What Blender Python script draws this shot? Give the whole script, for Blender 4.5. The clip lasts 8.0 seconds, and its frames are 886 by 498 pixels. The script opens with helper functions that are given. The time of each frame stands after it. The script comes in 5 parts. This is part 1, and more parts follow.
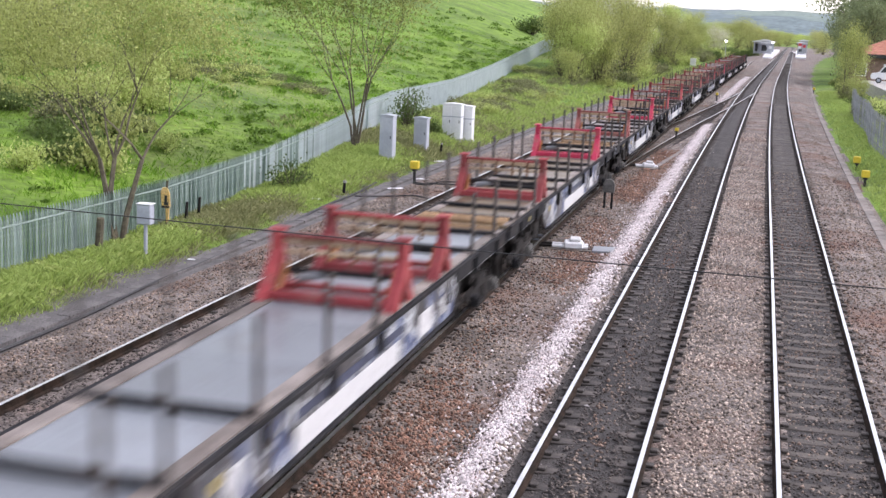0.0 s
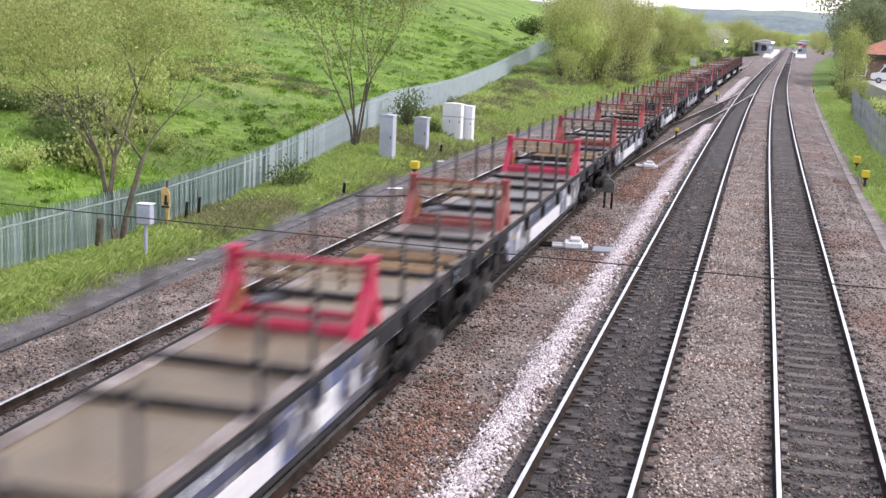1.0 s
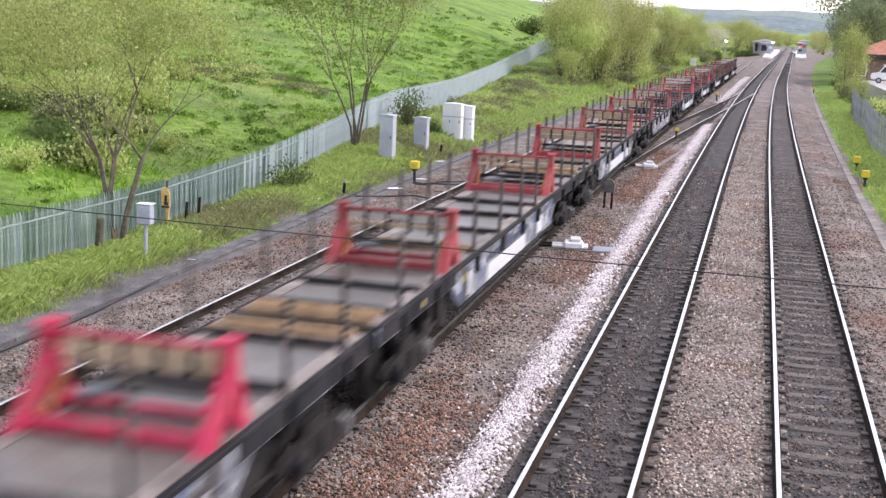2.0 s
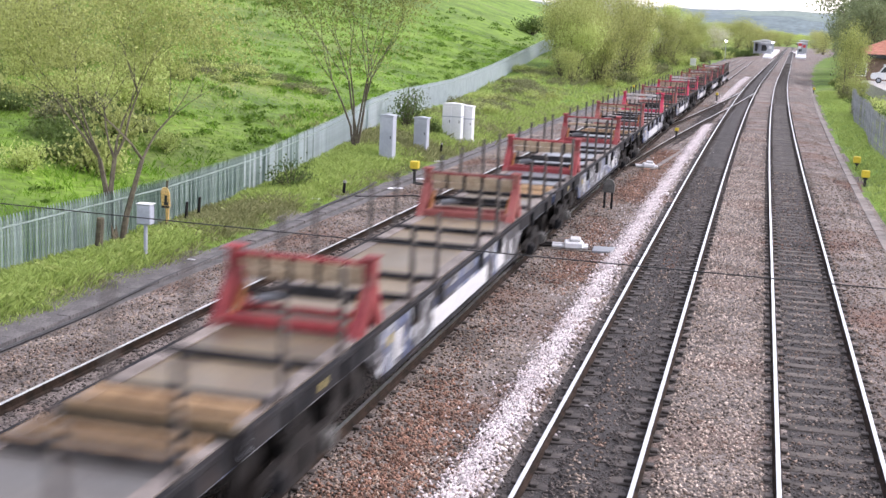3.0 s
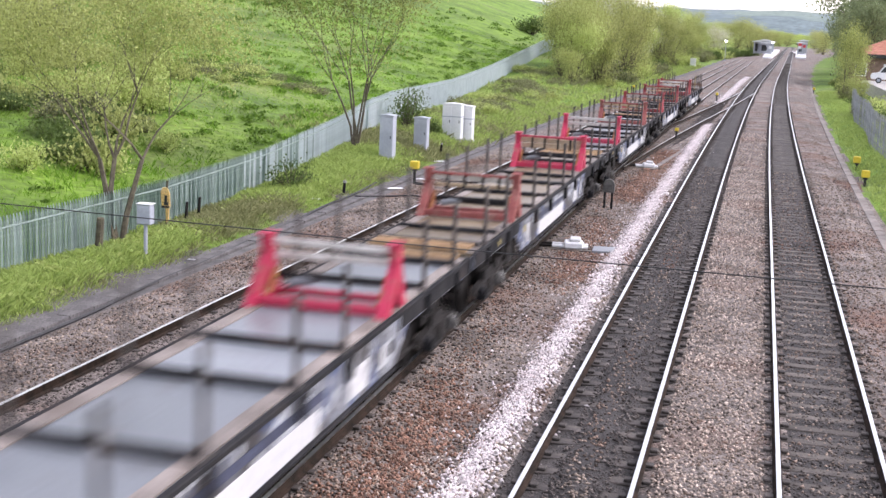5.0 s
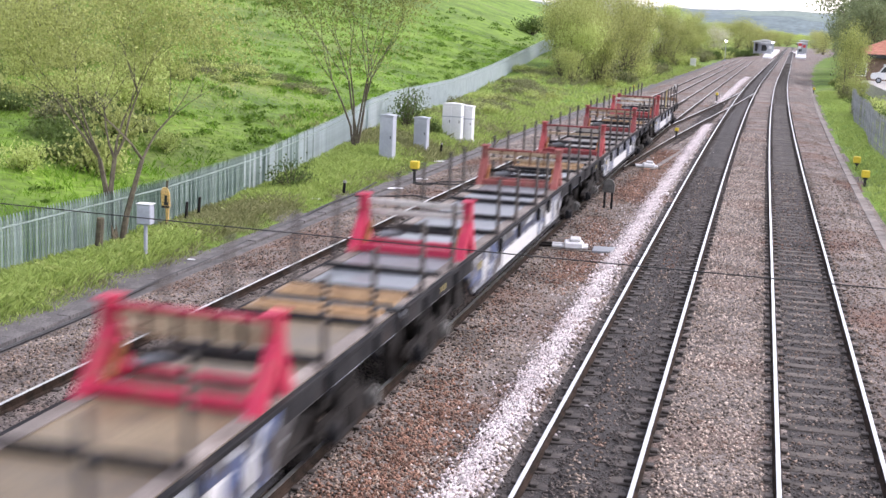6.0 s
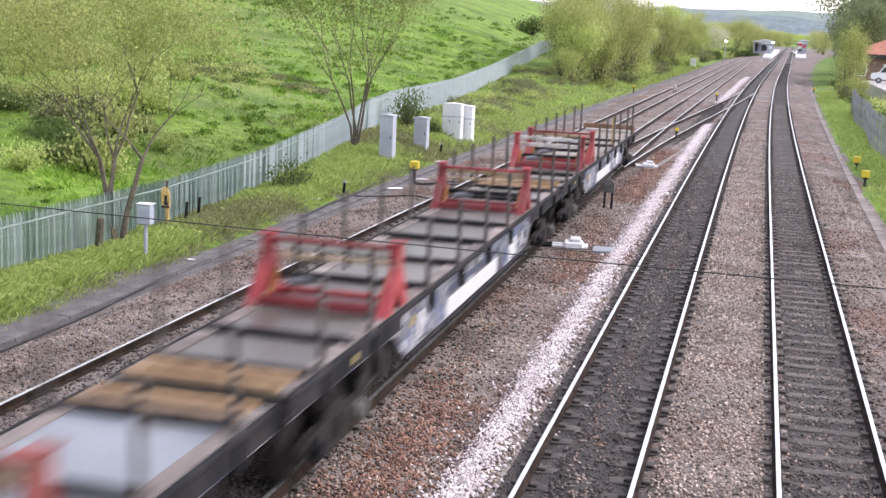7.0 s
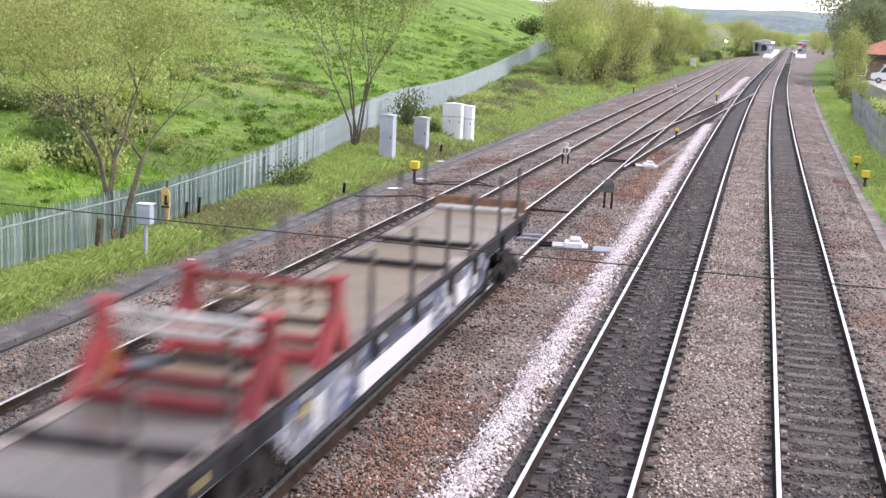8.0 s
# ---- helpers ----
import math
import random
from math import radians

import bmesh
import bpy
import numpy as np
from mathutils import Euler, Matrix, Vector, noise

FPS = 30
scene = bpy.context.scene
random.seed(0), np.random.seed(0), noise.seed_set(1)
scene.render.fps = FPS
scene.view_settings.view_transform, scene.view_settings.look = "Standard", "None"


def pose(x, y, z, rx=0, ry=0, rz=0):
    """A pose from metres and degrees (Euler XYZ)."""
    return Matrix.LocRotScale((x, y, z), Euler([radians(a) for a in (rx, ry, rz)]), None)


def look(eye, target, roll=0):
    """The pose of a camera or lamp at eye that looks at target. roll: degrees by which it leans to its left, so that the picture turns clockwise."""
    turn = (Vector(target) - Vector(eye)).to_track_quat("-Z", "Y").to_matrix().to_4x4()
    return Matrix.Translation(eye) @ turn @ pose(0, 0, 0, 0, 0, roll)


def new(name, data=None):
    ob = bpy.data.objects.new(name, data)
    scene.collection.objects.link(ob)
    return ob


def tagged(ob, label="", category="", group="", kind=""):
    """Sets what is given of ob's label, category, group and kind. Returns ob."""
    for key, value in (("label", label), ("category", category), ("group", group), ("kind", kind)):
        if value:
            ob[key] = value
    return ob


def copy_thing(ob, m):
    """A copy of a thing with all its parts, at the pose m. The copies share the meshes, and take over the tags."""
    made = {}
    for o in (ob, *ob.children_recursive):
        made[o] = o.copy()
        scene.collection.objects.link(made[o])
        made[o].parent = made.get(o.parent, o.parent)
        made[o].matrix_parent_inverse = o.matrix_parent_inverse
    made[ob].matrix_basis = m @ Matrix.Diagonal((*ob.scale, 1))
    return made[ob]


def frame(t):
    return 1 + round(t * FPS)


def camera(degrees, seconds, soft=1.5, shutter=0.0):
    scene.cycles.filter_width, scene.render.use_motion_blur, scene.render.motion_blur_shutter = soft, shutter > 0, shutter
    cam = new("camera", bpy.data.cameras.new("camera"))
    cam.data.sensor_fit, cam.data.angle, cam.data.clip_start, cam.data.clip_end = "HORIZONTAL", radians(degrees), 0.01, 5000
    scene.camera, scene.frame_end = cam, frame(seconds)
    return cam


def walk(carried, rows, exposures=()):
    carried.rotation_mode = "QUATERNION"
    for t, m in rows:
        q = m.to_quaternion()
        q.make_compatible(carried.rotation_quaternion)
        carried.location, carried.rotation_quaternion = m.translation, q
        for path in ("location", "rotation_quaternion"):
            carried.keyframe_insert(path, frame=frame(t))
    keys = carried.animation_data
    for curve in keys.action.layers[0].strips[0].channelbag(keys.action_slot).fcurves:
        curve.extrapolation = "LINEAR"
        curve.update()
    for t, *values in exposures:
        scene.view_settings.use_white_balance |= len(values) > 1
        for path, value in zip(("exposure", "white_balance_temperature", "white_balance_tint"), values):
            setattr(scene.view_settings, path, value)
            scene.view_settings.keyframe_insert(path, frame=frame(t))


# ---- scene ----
# camera: stands still on a bridge over the line
EYE = Vector((0.0, 0.0, 6.104))
YAW, PITCH, ROLL = 0.24618, 0.18261, 2.483
AIM = Vector((-math.sin(YAW) * math.cos(PITCH), math.cos(YAW) * math.cos(PITCH), -math.sin(PITCH)))
cam = camera(39.84, 8.0, soft=1.5, shutter=0.55)
STAND = look(EYE, EYE + AIM * 10, ROLL)
walk(cam, [(0.0, STAND), (8.0, STAND)], exposures=[(0.0, 1.23, 6450, 20), (1.5, 1.30, 6450, 21), (3.0, 1.38, 6450, 21), (8.0, 1.38, 6450, 21)])

# world and light: bright overcast spring day
world = bpy.data.worlds.new("sky")
scene.world = world
world.use_nodes = True
wn = world.node_tree.nodes
wl = world.node_tree.links
sky = wn.new("ShaderNodeTexSky")
sky.sky_type = "NISHITA"
sky.sun_disc = False
sky.sun_elevation = radians(48)
sky.sun_rotation = radians(65)
sky.air_density, sky.dust_density, sky.ozone_density = 1.0, 1.2, 1.0
hsv = wn.new("ShaderNodeHueSaturation")
hsv.inputs["Saturation"].default_value = 0.35
wl.new(sky.outputs[0], hsv.inputs["Color"])
wl.new(hsv.outputs[0], wn["Background"].inputs[0])
wn["Background"].inputs[1].default_value = 0.15
sun_data = bpy.data.lights.new("sun", "SUN")
sun_data.energy, sun_data.angle, sun_data.color = 0.8, radians(30), (1.0, 0.96, 0.9)
sun = new("sun", sun_data)
sun.matrix_world = look((60, 28, 72), (0, 0, 0))


# ---------- materials ----------
def mat(name, c1, c2, rough=0.8, metal=0.0, scale=6.0, fine=60.0, fine_amt=0.35, bump=0.3, dist=0.01,
        third=None, third_scale=1.0, third_lo=0.55, third_hi=0.75, rand=0.0, spec=0.5, coords="Object", island=0.0, rough2=None):
    """Two-scale noise paint with optional patches of a third colour and bump."""
    m = bpy.data.materials.new(name)
    m.use_nodes = True
    n, l = m.node_tree.nodes, m.node_tree.links
    b = n["Principled BSDF"]
    tc = n.new("ShaderNodeTexCoord")
    no = n.new("ShaderNodeTexNoise")
    no.inputs["Scale"].default_value, no.inputs["Detail"].default_value = scale, 5
    l.new(tc.outputs[coords], no.inputs["Vector"])
    nf = n.new("ShaderNodeTexNoise")
    nf.inputs["Scale"].default_value, nf.inputs["Detail"].default_value = fine, 3
    l.new(tc.outputs[coords], nf.inputs["Vector"])
    r = n.new("ShaderNodeValToRGB")
    r.color_ramp.elements[0].position, r.color_ramp.elements[1].position = 0.35, 0.65
    r.color_ramp.elements[0].color, r.color_ramp.elements[1].color = (*c1, 1), (*c2, 1)
    l.new(no.outputs["Fac"], r.inputs[0])
    col = r.outputs[0]
    if third:
        nt = n.new("ShaderNodeTexNoise")
        nt.inputs["Scale"].default_value, nt.inputs["Detail"].default_value = third_scale, 6
        l.new(tc.outputs[coords], nt.inputs["Vector"])
        mr = n.new("ShaderNodeMapRange")
        mr.inputs["From Min"].default_value, mr.inputs["From Max"].default_value = third_lo, third_hi
        l.new(nt.outputs["Fac"], mr.inputs["Value"])
        mx = n.new("ShaderNodeMix")
        mx.data_type = "RGBA"
        l.new(mr.outputs[0], mx.inputs["Factor"])
        l.new(col, mx.inputs["A"])
        mx.inputs["B"].default_value = (*third, 1)
        col = mx.outputs["Result"]
    mf = n.new("ShaderNodeMapRange")
    mf.inputs["From Min"].default_value, mf.inputs["From Max"].default_value = 0.3, 0.7
    mf.inputs["To Min"].default_value, mf.inputs["To Max"].default_value = 1 - fine_amt, 1 + fine_amt
    l.new(nf.outputs["Fac"], mf.inputs["Value"])
    val = mf.outputs[0]
    for kind, amt in (("object", rand), ("island", island)):
        if amt:
            src = n.new("ShaderNodeObjectInfo") if kind == "object" else n.new("ShaderNodeNewGeometry")
            m2 = n.new("ShaderNodeMapRange")
            m2.inputs["To Min"].default_value, m2.inputs["To Max"].default_value = 1 - amt, 1 + amt
            l.new(src.outputs["Random" if kind == "object" else "Random Per Island"], m2.inputs["Value"])
            mm = n.new("ShaderNodeMath")
            mm.operation = "MULTIPLY"
            l.new(val, mm.inputs[0]), l.new(m2.outputs[0], mm.inputs[1])
            val = mm.outputs[0]
    vm = n.new("ShaderNodeVectorMath")
    vm.operation = "SCALE"
    l.new(col, vm.inputs[0]), l.new(val, vm.inputs["Scale"])
    l.new(vm.outputs[0], b.inputs["Base Color"])
    b.inputs["Roughness"].default_value, b.inputs["Metallic"].default_value = rough, metal
    b.inputs["Specular IOR Level"].default_value = spec
    if rough2 is not None:
        rr = n.new("ShaderNodeMapRange")
        rr.inputs["From Min"].default_value, rr.inputs["From Max"].default_value = 0.35, 0.65
        rr.inputs["To Min"].default_value, rr.inputs["To Max"].default_value = rough, rough2
        l.new(no.outputs["Fac"], rr.inputs["Value"])
        l.new(rr.outputs[0], b.inputs["Roughness"])
    if bump:
        bp = n.new("ShaderNodeBump")
        bp.inputs["Strength"].default_value, bp.inputs["Distance"].default_value = bump, dist
        l.new(nf.outputs["Fac"], bp.inputs["Height"])
        l.new(bp.outputs[0], b.inputs["Normal"])
    return m


def leafy(name, c1, c2, through_amt=0.35):
    """Leaf paint, each leaf of its own tint, some light passing through."""
    m = bpy.data.materials.new(name)
    m.use_nodes = True
    n, l = m.node_tree.nodes, m.node_tree.links
    b = n["Principled BSDF"]
    g = n.new("ShaderNodeNewGeometry")
    o = n.new("ShaderNodeObjectInfo")
    ad = n.new("ShaderNodeMath")
    ad.operation = "MULTIPLY_ADD"
    l.new(o.outputs["Random"], ad.inputs[0])
    ad.inputs[1].default_value = 0.35
    l.new(g.outputs["Random Per Island"], ad.inputs[2])
    r = n.new("ShaderNodeValToRGB")
    r.color_ramp.elements[0].color, r.color_ramp.elements[1].color = (*c1, 1), (*c2, 1)
    r.color_ramp.elements[1].position = 1.0
    l.new(ad.outputs[0], r.inputs[0])
    l.new(r.outputs[0], b.inputs["Base Color"])
    b.inputs["Roughness"].default_value = 0.6
    b.inputs["Specular IOR Level"].default_value = 0.25
    tr = n.new("ShaderNodeBsdfTranslucent")
    l.new(r.outputs[0], tr.inputs["Color"])
    mx = n.new("ShaderNodeMixShader")
    mx.inputs[0].default_value = through_amt
    l.new(b.outputs[0], mx.inputs[1]), l.new(tr.outputs[0], mx.inputs[2])
    l.new(mx.outputs[0], n["Material Output"].inputs["Surface"])
    return m


def scrawl(name):
    """Grimy sill paint under faded strokes of blue, white and black, each wagon its own."""
    m = bpy.data.materials.new(name)
    m.use_nodes = True
    n, l = m.node_tree.nodes, m.node_tree.links
    b = n["Principled BSDF"]
    tc, info = n.new("ShaderNodeTexCoord"), n.new("ShaderNodeObjectInfo")
    sh = n.new("ShaderNodeVectorMath")
    sh.operation = "MULTIPLY_ADD"
    l.new(info.outputs["Random"], sh.inputs[0])
    sh.inputs[1].default_value = (0, 37, 11)
    l.new(tc.outputs["Object"], sh.inputs[2])
    col = None
    # base grime, pale ground coat, blue letters, white strokes, black outlines: scale, detail, squeeze, low, high, colour
    for sc, det, dist, lo, hi, c in ((1.2, 4, 0.0, 0.35, 0.65, None), (0.55, 2, 0.4, 0.50, 0.58, (0.20, 0.21, 0.24)), (1.1, 1, 1.6, 0.565, 0.60, (0.06, 0.09, 0.20)),
                                     (1.7, 1, 2.2, 0.58, 0.60, (0.50, 0.52, 0.55)), (2.6, 1, 2.5, 0.615, 0.635, (0.015, 0.015, 0.02)), (7.0, 4, 0.5, 0.60, 0.72, (0.10, 0.07, 0.055))):
        t = n.new("ShaderNodeTexNoise")
        t.inputs["Scale"].default_value, t.inputs["Detail"].default_value, t.inputs["Distortion"].default_value = sc, det, dist
        l.new(sh.outputs[0], t.inputs["Vector"])
        if c is None:
            r = n.new("ShaderNodeValToRGB")
            r.color_ramp.elements[0].position, r.color_ramp.elements[1].position = lo, hi
            r.color_ramp.elements[0].color, r.color_ramp.elements[1].color = (0.028, 0.026, 0.03, 1), (0.085, 0.078, 0.08, 1)
            l.new(t.outputs["Fac"], r.inputs[0])
            col = r.outputs[0]
            continue
        k = n.new("ShaderNodeMapRange")
        k.inputs["From Min"].default_value, k.inputs["From Max"].default_value, k.inputs["To Max"].default_value = lo, hi, 0.85
        l.new(t.outputs["Fac"], k.inputs["Value"])
        mx = n.new("ShaderNodeMix")
        mx.data_type = "RGBA"
        l.new(k.outputs[0], mx.inputs["Factor"]), l.new(col, mx.inputs["A"])
        mx.inputs["B"].default_value = (*c, 1)
        col = mx.outputs["Result"]
    l.new(col, b.inputs["Base Color"])
    b.inputs["Roughness"].default_value = 0.6
    return m


def glow(name, col, strength):
    m = bpy.data.materials.new(name)
    m.use_nodes = True
    b = m.node_tree.nodes["Principled BSDF"]
    b.inputs["Base Color"].default_value = (*col, 1)
    b.inputs["Emission Color"].default_value = (*col, 1)
    b.inputs["Emission Strength"].default_value = strength
    return m


M_BALLAST = mat("ballast", (0.125, 0.104, 0.093), (0.25, 0.213, 0.192), 0.95, scale=0.7, fine=26, fine_amt=0.8, bump=1.0, dist=0.04, third=(0.16, 0.09, 0.064), third_scale=0.2, third_lo=0.52, third_hi=0.70)
M_OILY = mat("oily ballast", (0.03, 0.026, 0.025), (0.06, 0.053, 0.05), 0.9, scale=1.2, fine=26, fine_amt=0.7, bump=1.0, dist=0.04)
M_STONE = mat("ballast stones", (0.145, 0.113, 0.09), (0.325, 0.263, 0.213), 0.9, scale=0.7, fine=30, fine_amt=0.2, bump=0.2, island=0.9, third=(0.17, 0.10, 0.073), third_scale=0.2, third_lo=0.45, third_hi=0.64)
M_TSTONE = mat("tan stones", (0.30, 0.235, 0.19), (0.48, 0.40, 0.34), 0.9, scale=0.9, fine=30, fine_amt=0.2, bump=0.2, island=0.85)
M_DSTONE = mat("dark stones", (0.07, 0.058, 0.052), (0.165, 0.143, 0.13), 0.9, scale=1.0, fine=30, fine_amt=0.2, bump=0.2, island=0.7)
M_WSTONE = mat("fresh pale stones", (0.56, 0.49, 0.49), (0.80, 0.74, 0.74), 0.9, scale=3, fine=30, fine_amt=0.15, bump=0.2, island=0.35)
M_RAILTOP = mat("polished rail head", (0.62, 0.62, 0.62), (0.78, 0.78, 0.78), 0.32, 0.85, scale=2, fine=40, fine_amt=0.1, bump=0.05)
# Rust kept near black, with shadow along the rail put into its colour.
M_RAIL = mat("shaded rusty rail side", (0.020, 0.016, 0.013), (0.05, 0.034, 0.026), 0.95, scale=4, fine=50, bump=0.3, spec=0.1)
M_SLEEPER = mat("weathered sleeper", (0.06, 0.05, 0.042), (0.125, 0.108, 0.094), 0.9, scale=3, fine=40, fine_amt=0.3, rand=0.3)
M_DSLEEPER = mat("oily sleeper", (0.045, 0.038, 0.034), (0.10, 0.085, 0.075), 0.8, scale=3, fine=40, fine_amt=0.3, rand=0.3)
M_GRASS = mat("meadow", (0.075, 0.14, 0.012), (0.165, 0.28, 0.025), 0.95, scale=0.16, fine=2.2, fine_amt=0.42, bump=0.7, dist=0.15, third=(0.16, 0.20, 0.05), third_scale=0.05, third_lo=0.55, third_hi=0.70)
M_PATH = mat("cess path", (0.085, 0.08, 0.08), (0.15, 0.14, 0.138), 0.9, scale=1.5, fine=20, fine_amt=0.4, bump=0.6)
# M_BLADE, M_LEAF and M_LEAF2: base raised to stand in for distance haze.
M_BLADE = leafy("grass blades", (0.165, 0.25, 0.045), (0.47, 0.58, 0.18))
M_LEAF = leafy("young willow leaves", (0.18, 0.21, 0.052), (0.48, 0.52, 0.19), 0.42)
M_LEAF2 = leafy("hedge leaves", (0.23, 0.30, 0.065), (0.60, 0.68, 0.25), 0.48)
M_LEAF3 = leafy("dark leaves", (0.05, 0.09, 0.02), (0.15, 0.21, 0.06))
M_BLOSSOM = leafy("blossom", (0.30, 0.31, 0.17), (0.72, 0.70, 0.55), 0.42)
M_BARK = mat("bark", (0.075, 0.062, 0.042), (0.15, 0.13, 0.09), 0.95, scale=5, fine=30, bump=0.8)
M_GALV = mat("galvanised pales", (0.56, 0.62, 0.635), (0.66, 0.72, 0.735), 0.36, 0.1, scale=1.5, fine=20, fine_amt=0.1, bump=0.05, rand=0.06)
# Darker, greener variant of the pale colour.
M_GALVGREEN = mat("darker green pales", (0.27, 0.345, 0.315), (0.36, 0.44, 0.41), 0.5, 0.1, scale=1.5, fine=20, fine_amt=0.15, bump=0.05, rand=0.08)
M_RED = mat("dusty red paint", (0.22, 0.024, 0.03), (0.32, 0.048, 0.05), 0.65, scale=2, fine=25, fine_amt=0.2, bump=0.15, third=(0.22, 0.09, 0.075), third_scale=2.4, third_lo=0.54, third_hi=0.72, rand=0.3)
M_STEEL = mat("dark sill steel", (0.012, 0.012, 0.014), (0.034, 0.033, 0.035), 0.9, scale=2, fine=20, fine_amt=0.3, bump=0.2, third=(0.06, 0.042, 0.035), third_scale=1.5, third_lo=0.57, spec=0.15)
M_BLACK = mat("bogie grime", (0.012, 0.011, 0.011), (0.032, 0.028, 0.026), 0.9, spec=0.2, scale=4, fine=30, bump=0.3)
M_SILL = scrawl("scrawled sill paint")
M_WHITE = mat("white panel", (0.52, 0.52, 0.53), (0.66, 0.66, 0.66), 0.6, scale=2, fine=12, fine_amt=0.08, bump=0.05, third=(0.27, 0.26, 0.28), third_scale=2.0, third_lo=0.5, third_hi=0.72)
M_YELLOW = mat("yellow paint", (0.62, 0.46, 0.03), (0.8, 0.62, 0.05), 0.6, scale=4, fine=20, fine_amt=0.15, bump=0.05)
M_TAN = mat("plywood deck", (0.145, 0.108, 0.066), (0.215, 0.168, 0.106), 0.34, scale=0.9, fine=14, fine_amt=0.18, bump=0.06, rand=0.22, rough2=0.52, third=(0.105, 0.08, 0.055), third_scale=1.6, third_lo=0.5, third_hi=0.75)
M_GREYDECK = mat("wet grey deck", (0.16, 0.177, 0.196), (0.225, 0.243, 0.266), 0.28, scale=0.7, fine=12, fine_amt=0.12, bump=0.05, rand=0.2, rough2=0.46, third=(0.13, 0.123, 0.117), third_scale=1.3, third_lo=0.54, third_hi=0.80)
M_TIMBER = mat("packing timber", (0.27, 0.165, 0.085), (0.41, 0.265, 0.14), 0.8, scale=4, fine=20, fine_amt=0.25, rand=0.4)
M_ORUST = mat("orange rust", (0.30, 0.12, 0.04), (0.44, 0.2, 0.07), 0.8, scale=4, fine=20, fine_amt=0.2)
M_RUST = mat("rusty brown steel", (0.13, 0.07, 0.04), (0.26, 0.145, 0.08), 0.8, scale=3, fine=25, fine_amt=0.25)
M_POST = mat("stanchion steel", (0.045, 0.04, 0.04), (0.12, 0.10, 0.09), 0.7, scale=3, fine=25, fine_amt=0.3)
M_CAB = mat("grey cabinet paint", (0.36, 0.385, 0.44), (0.47, 0.50, 0.55), 0.5, scale=1.2, fine=15, fine_amt=0.08, bump=0.05)
M_CABW = mat("white cabinet paint", (0.74, 0.75, 0.77), (0.86, 0.86, 0.87), 0.5, scale=1.2, fine=15, fine_amt=0.06, bump=0.05)
M_CONC = mat("concrete", (0.32, 0.31, 0.29), (0.5, 0.48, 0.45), 0.9, scale=2, fine=25, fine_amt=0.2)
M_RUBBER = mat("black rubber", (0.015, 0.015, 0.016), (0.04, 0.04, 0.042), 0.6, scale=4, fine=25)
M_ORANGE = mat("faded orange cloth", (0.70, 0.44, 0.14), (0.85, 0.60, 0.26), 0.9, scale=5, fine=25)
M_ROOF = mat("red roof tiles", (0.34, 0.13, 0.085), (0.46, 0.20, 0.13), 0.85, scale=2, fine=12, fine_amt=0.2)
M_BRICK = mat("brown brick", (0.20, 0.13, 0.10), (0.30, 0.20, 0.16), 0.9, scale=2, fine=20)
M_GLASSD = mat("dark glazing", (0.03, 0.035, 0.04), (0.07, 0.08, 0.09), 0.15, scale=1, fine=5, fine_amt=0.1, bump=0)
# Blue-grey distance haze is put straight into the hills' base colour.
M_HAZEHILL = mat("haze-blue wooded hill", (0.125, 0.17, 0.178), (0.18, 0.23, 0.235), 1.0, scale=0.02, fine=0.09, fine_amt=0.22, bump=0, third=(0.19, 0.245, 0.21), third_scale=0.006, third_lo=0.52, third_hi=0.6)
M_LEAF4 = leafy("tall tree leaves", (0.12, 0.16, 0.08), (0.26, 0.31, 0.155), 0.38)
# Hedge base raised, putting the pale veil of distance into the colour.
M_LEAF5 = leafy("haze-lightened olive hedge leaves", (0.18, 0.205, 0.06), (0.50, 0.52, 0.20), 0.45)
M_CRIMSON = mat("fresh crimson paint", (0.40, 0.014, 0.055), (0.53, 0.032, 0.085), 0.5, scale=2, fine=25, fine_amt=0.15, bump=0.1, third=(0.34, 0.085, 0.08), third_scale=2.4, third_lo=0.57, third_hi=0.72)
M_BROWNRED = mat("rusted red paint", (0.20, 0.048, 0.043), (0.31, 0.088, 0.078), 0.75, scale=2, fine=25, fine_amt=0.25, bump=0.15, third=(0.26, 0.13, 0.105), third_scale=2.6, third_lo=0.54, third_hi=0.7)
M_PLANK = mat("pale tan plank", (0.44, 0.34, 0.23), (0.62, 0.51, 0.37), 0.8, scale=3, fine=30, fine_amt=0.2, third=(0.28, 0.20, 0.13), third_scale=3.0, third_lo=0.55, third_hi=0.72, rand=0.15)
M_PALEPLANK = mat("bleached plank", (0.50, 0.48, 0.45), (0.70, 0.68, 0.65), 0.7, scale=3, fine=30, fine_amt=0.15, third=(0.36, 0.34, 0.31), third_scale=2.4, third_lo=0.52, third_hi=0.72, rand=0.1)
M_DULLDECK = mat("dirty grey-brown deck", (0.092, 0.084, 0.074), (0.15, 0.138, 0.122), 0.30, scale=0.8, fine=13, fine_amt=0.15, bump=0.05, rand=0.2, rough2=0.48, third=(0.075, 0.062, 0.052), third_scale=1.4, third_lo=0.54, third_hi=0.77)
M_BRAMBLE = leafy("olive bramble", (0.09, 0.105, 0.045), (0.28, 0.29, 0.14), 0.2)
M_RSTONE = mat("rust-stained stones", (0.15, 0.08, 0.054), (0.30, 0.17, 0.12), 0.9, scale=1.0, fine=30, fine_amt=0.2, bump=0.2, island=0.7)
M_GLOW = glow("lit lamp", (1.0, 0.97, 0.88), 6.0)
M_REDSIGN = mat("red sign", (0.6, 0.05, 0.06), (0.72, 0.1, 0.1), 0.6)


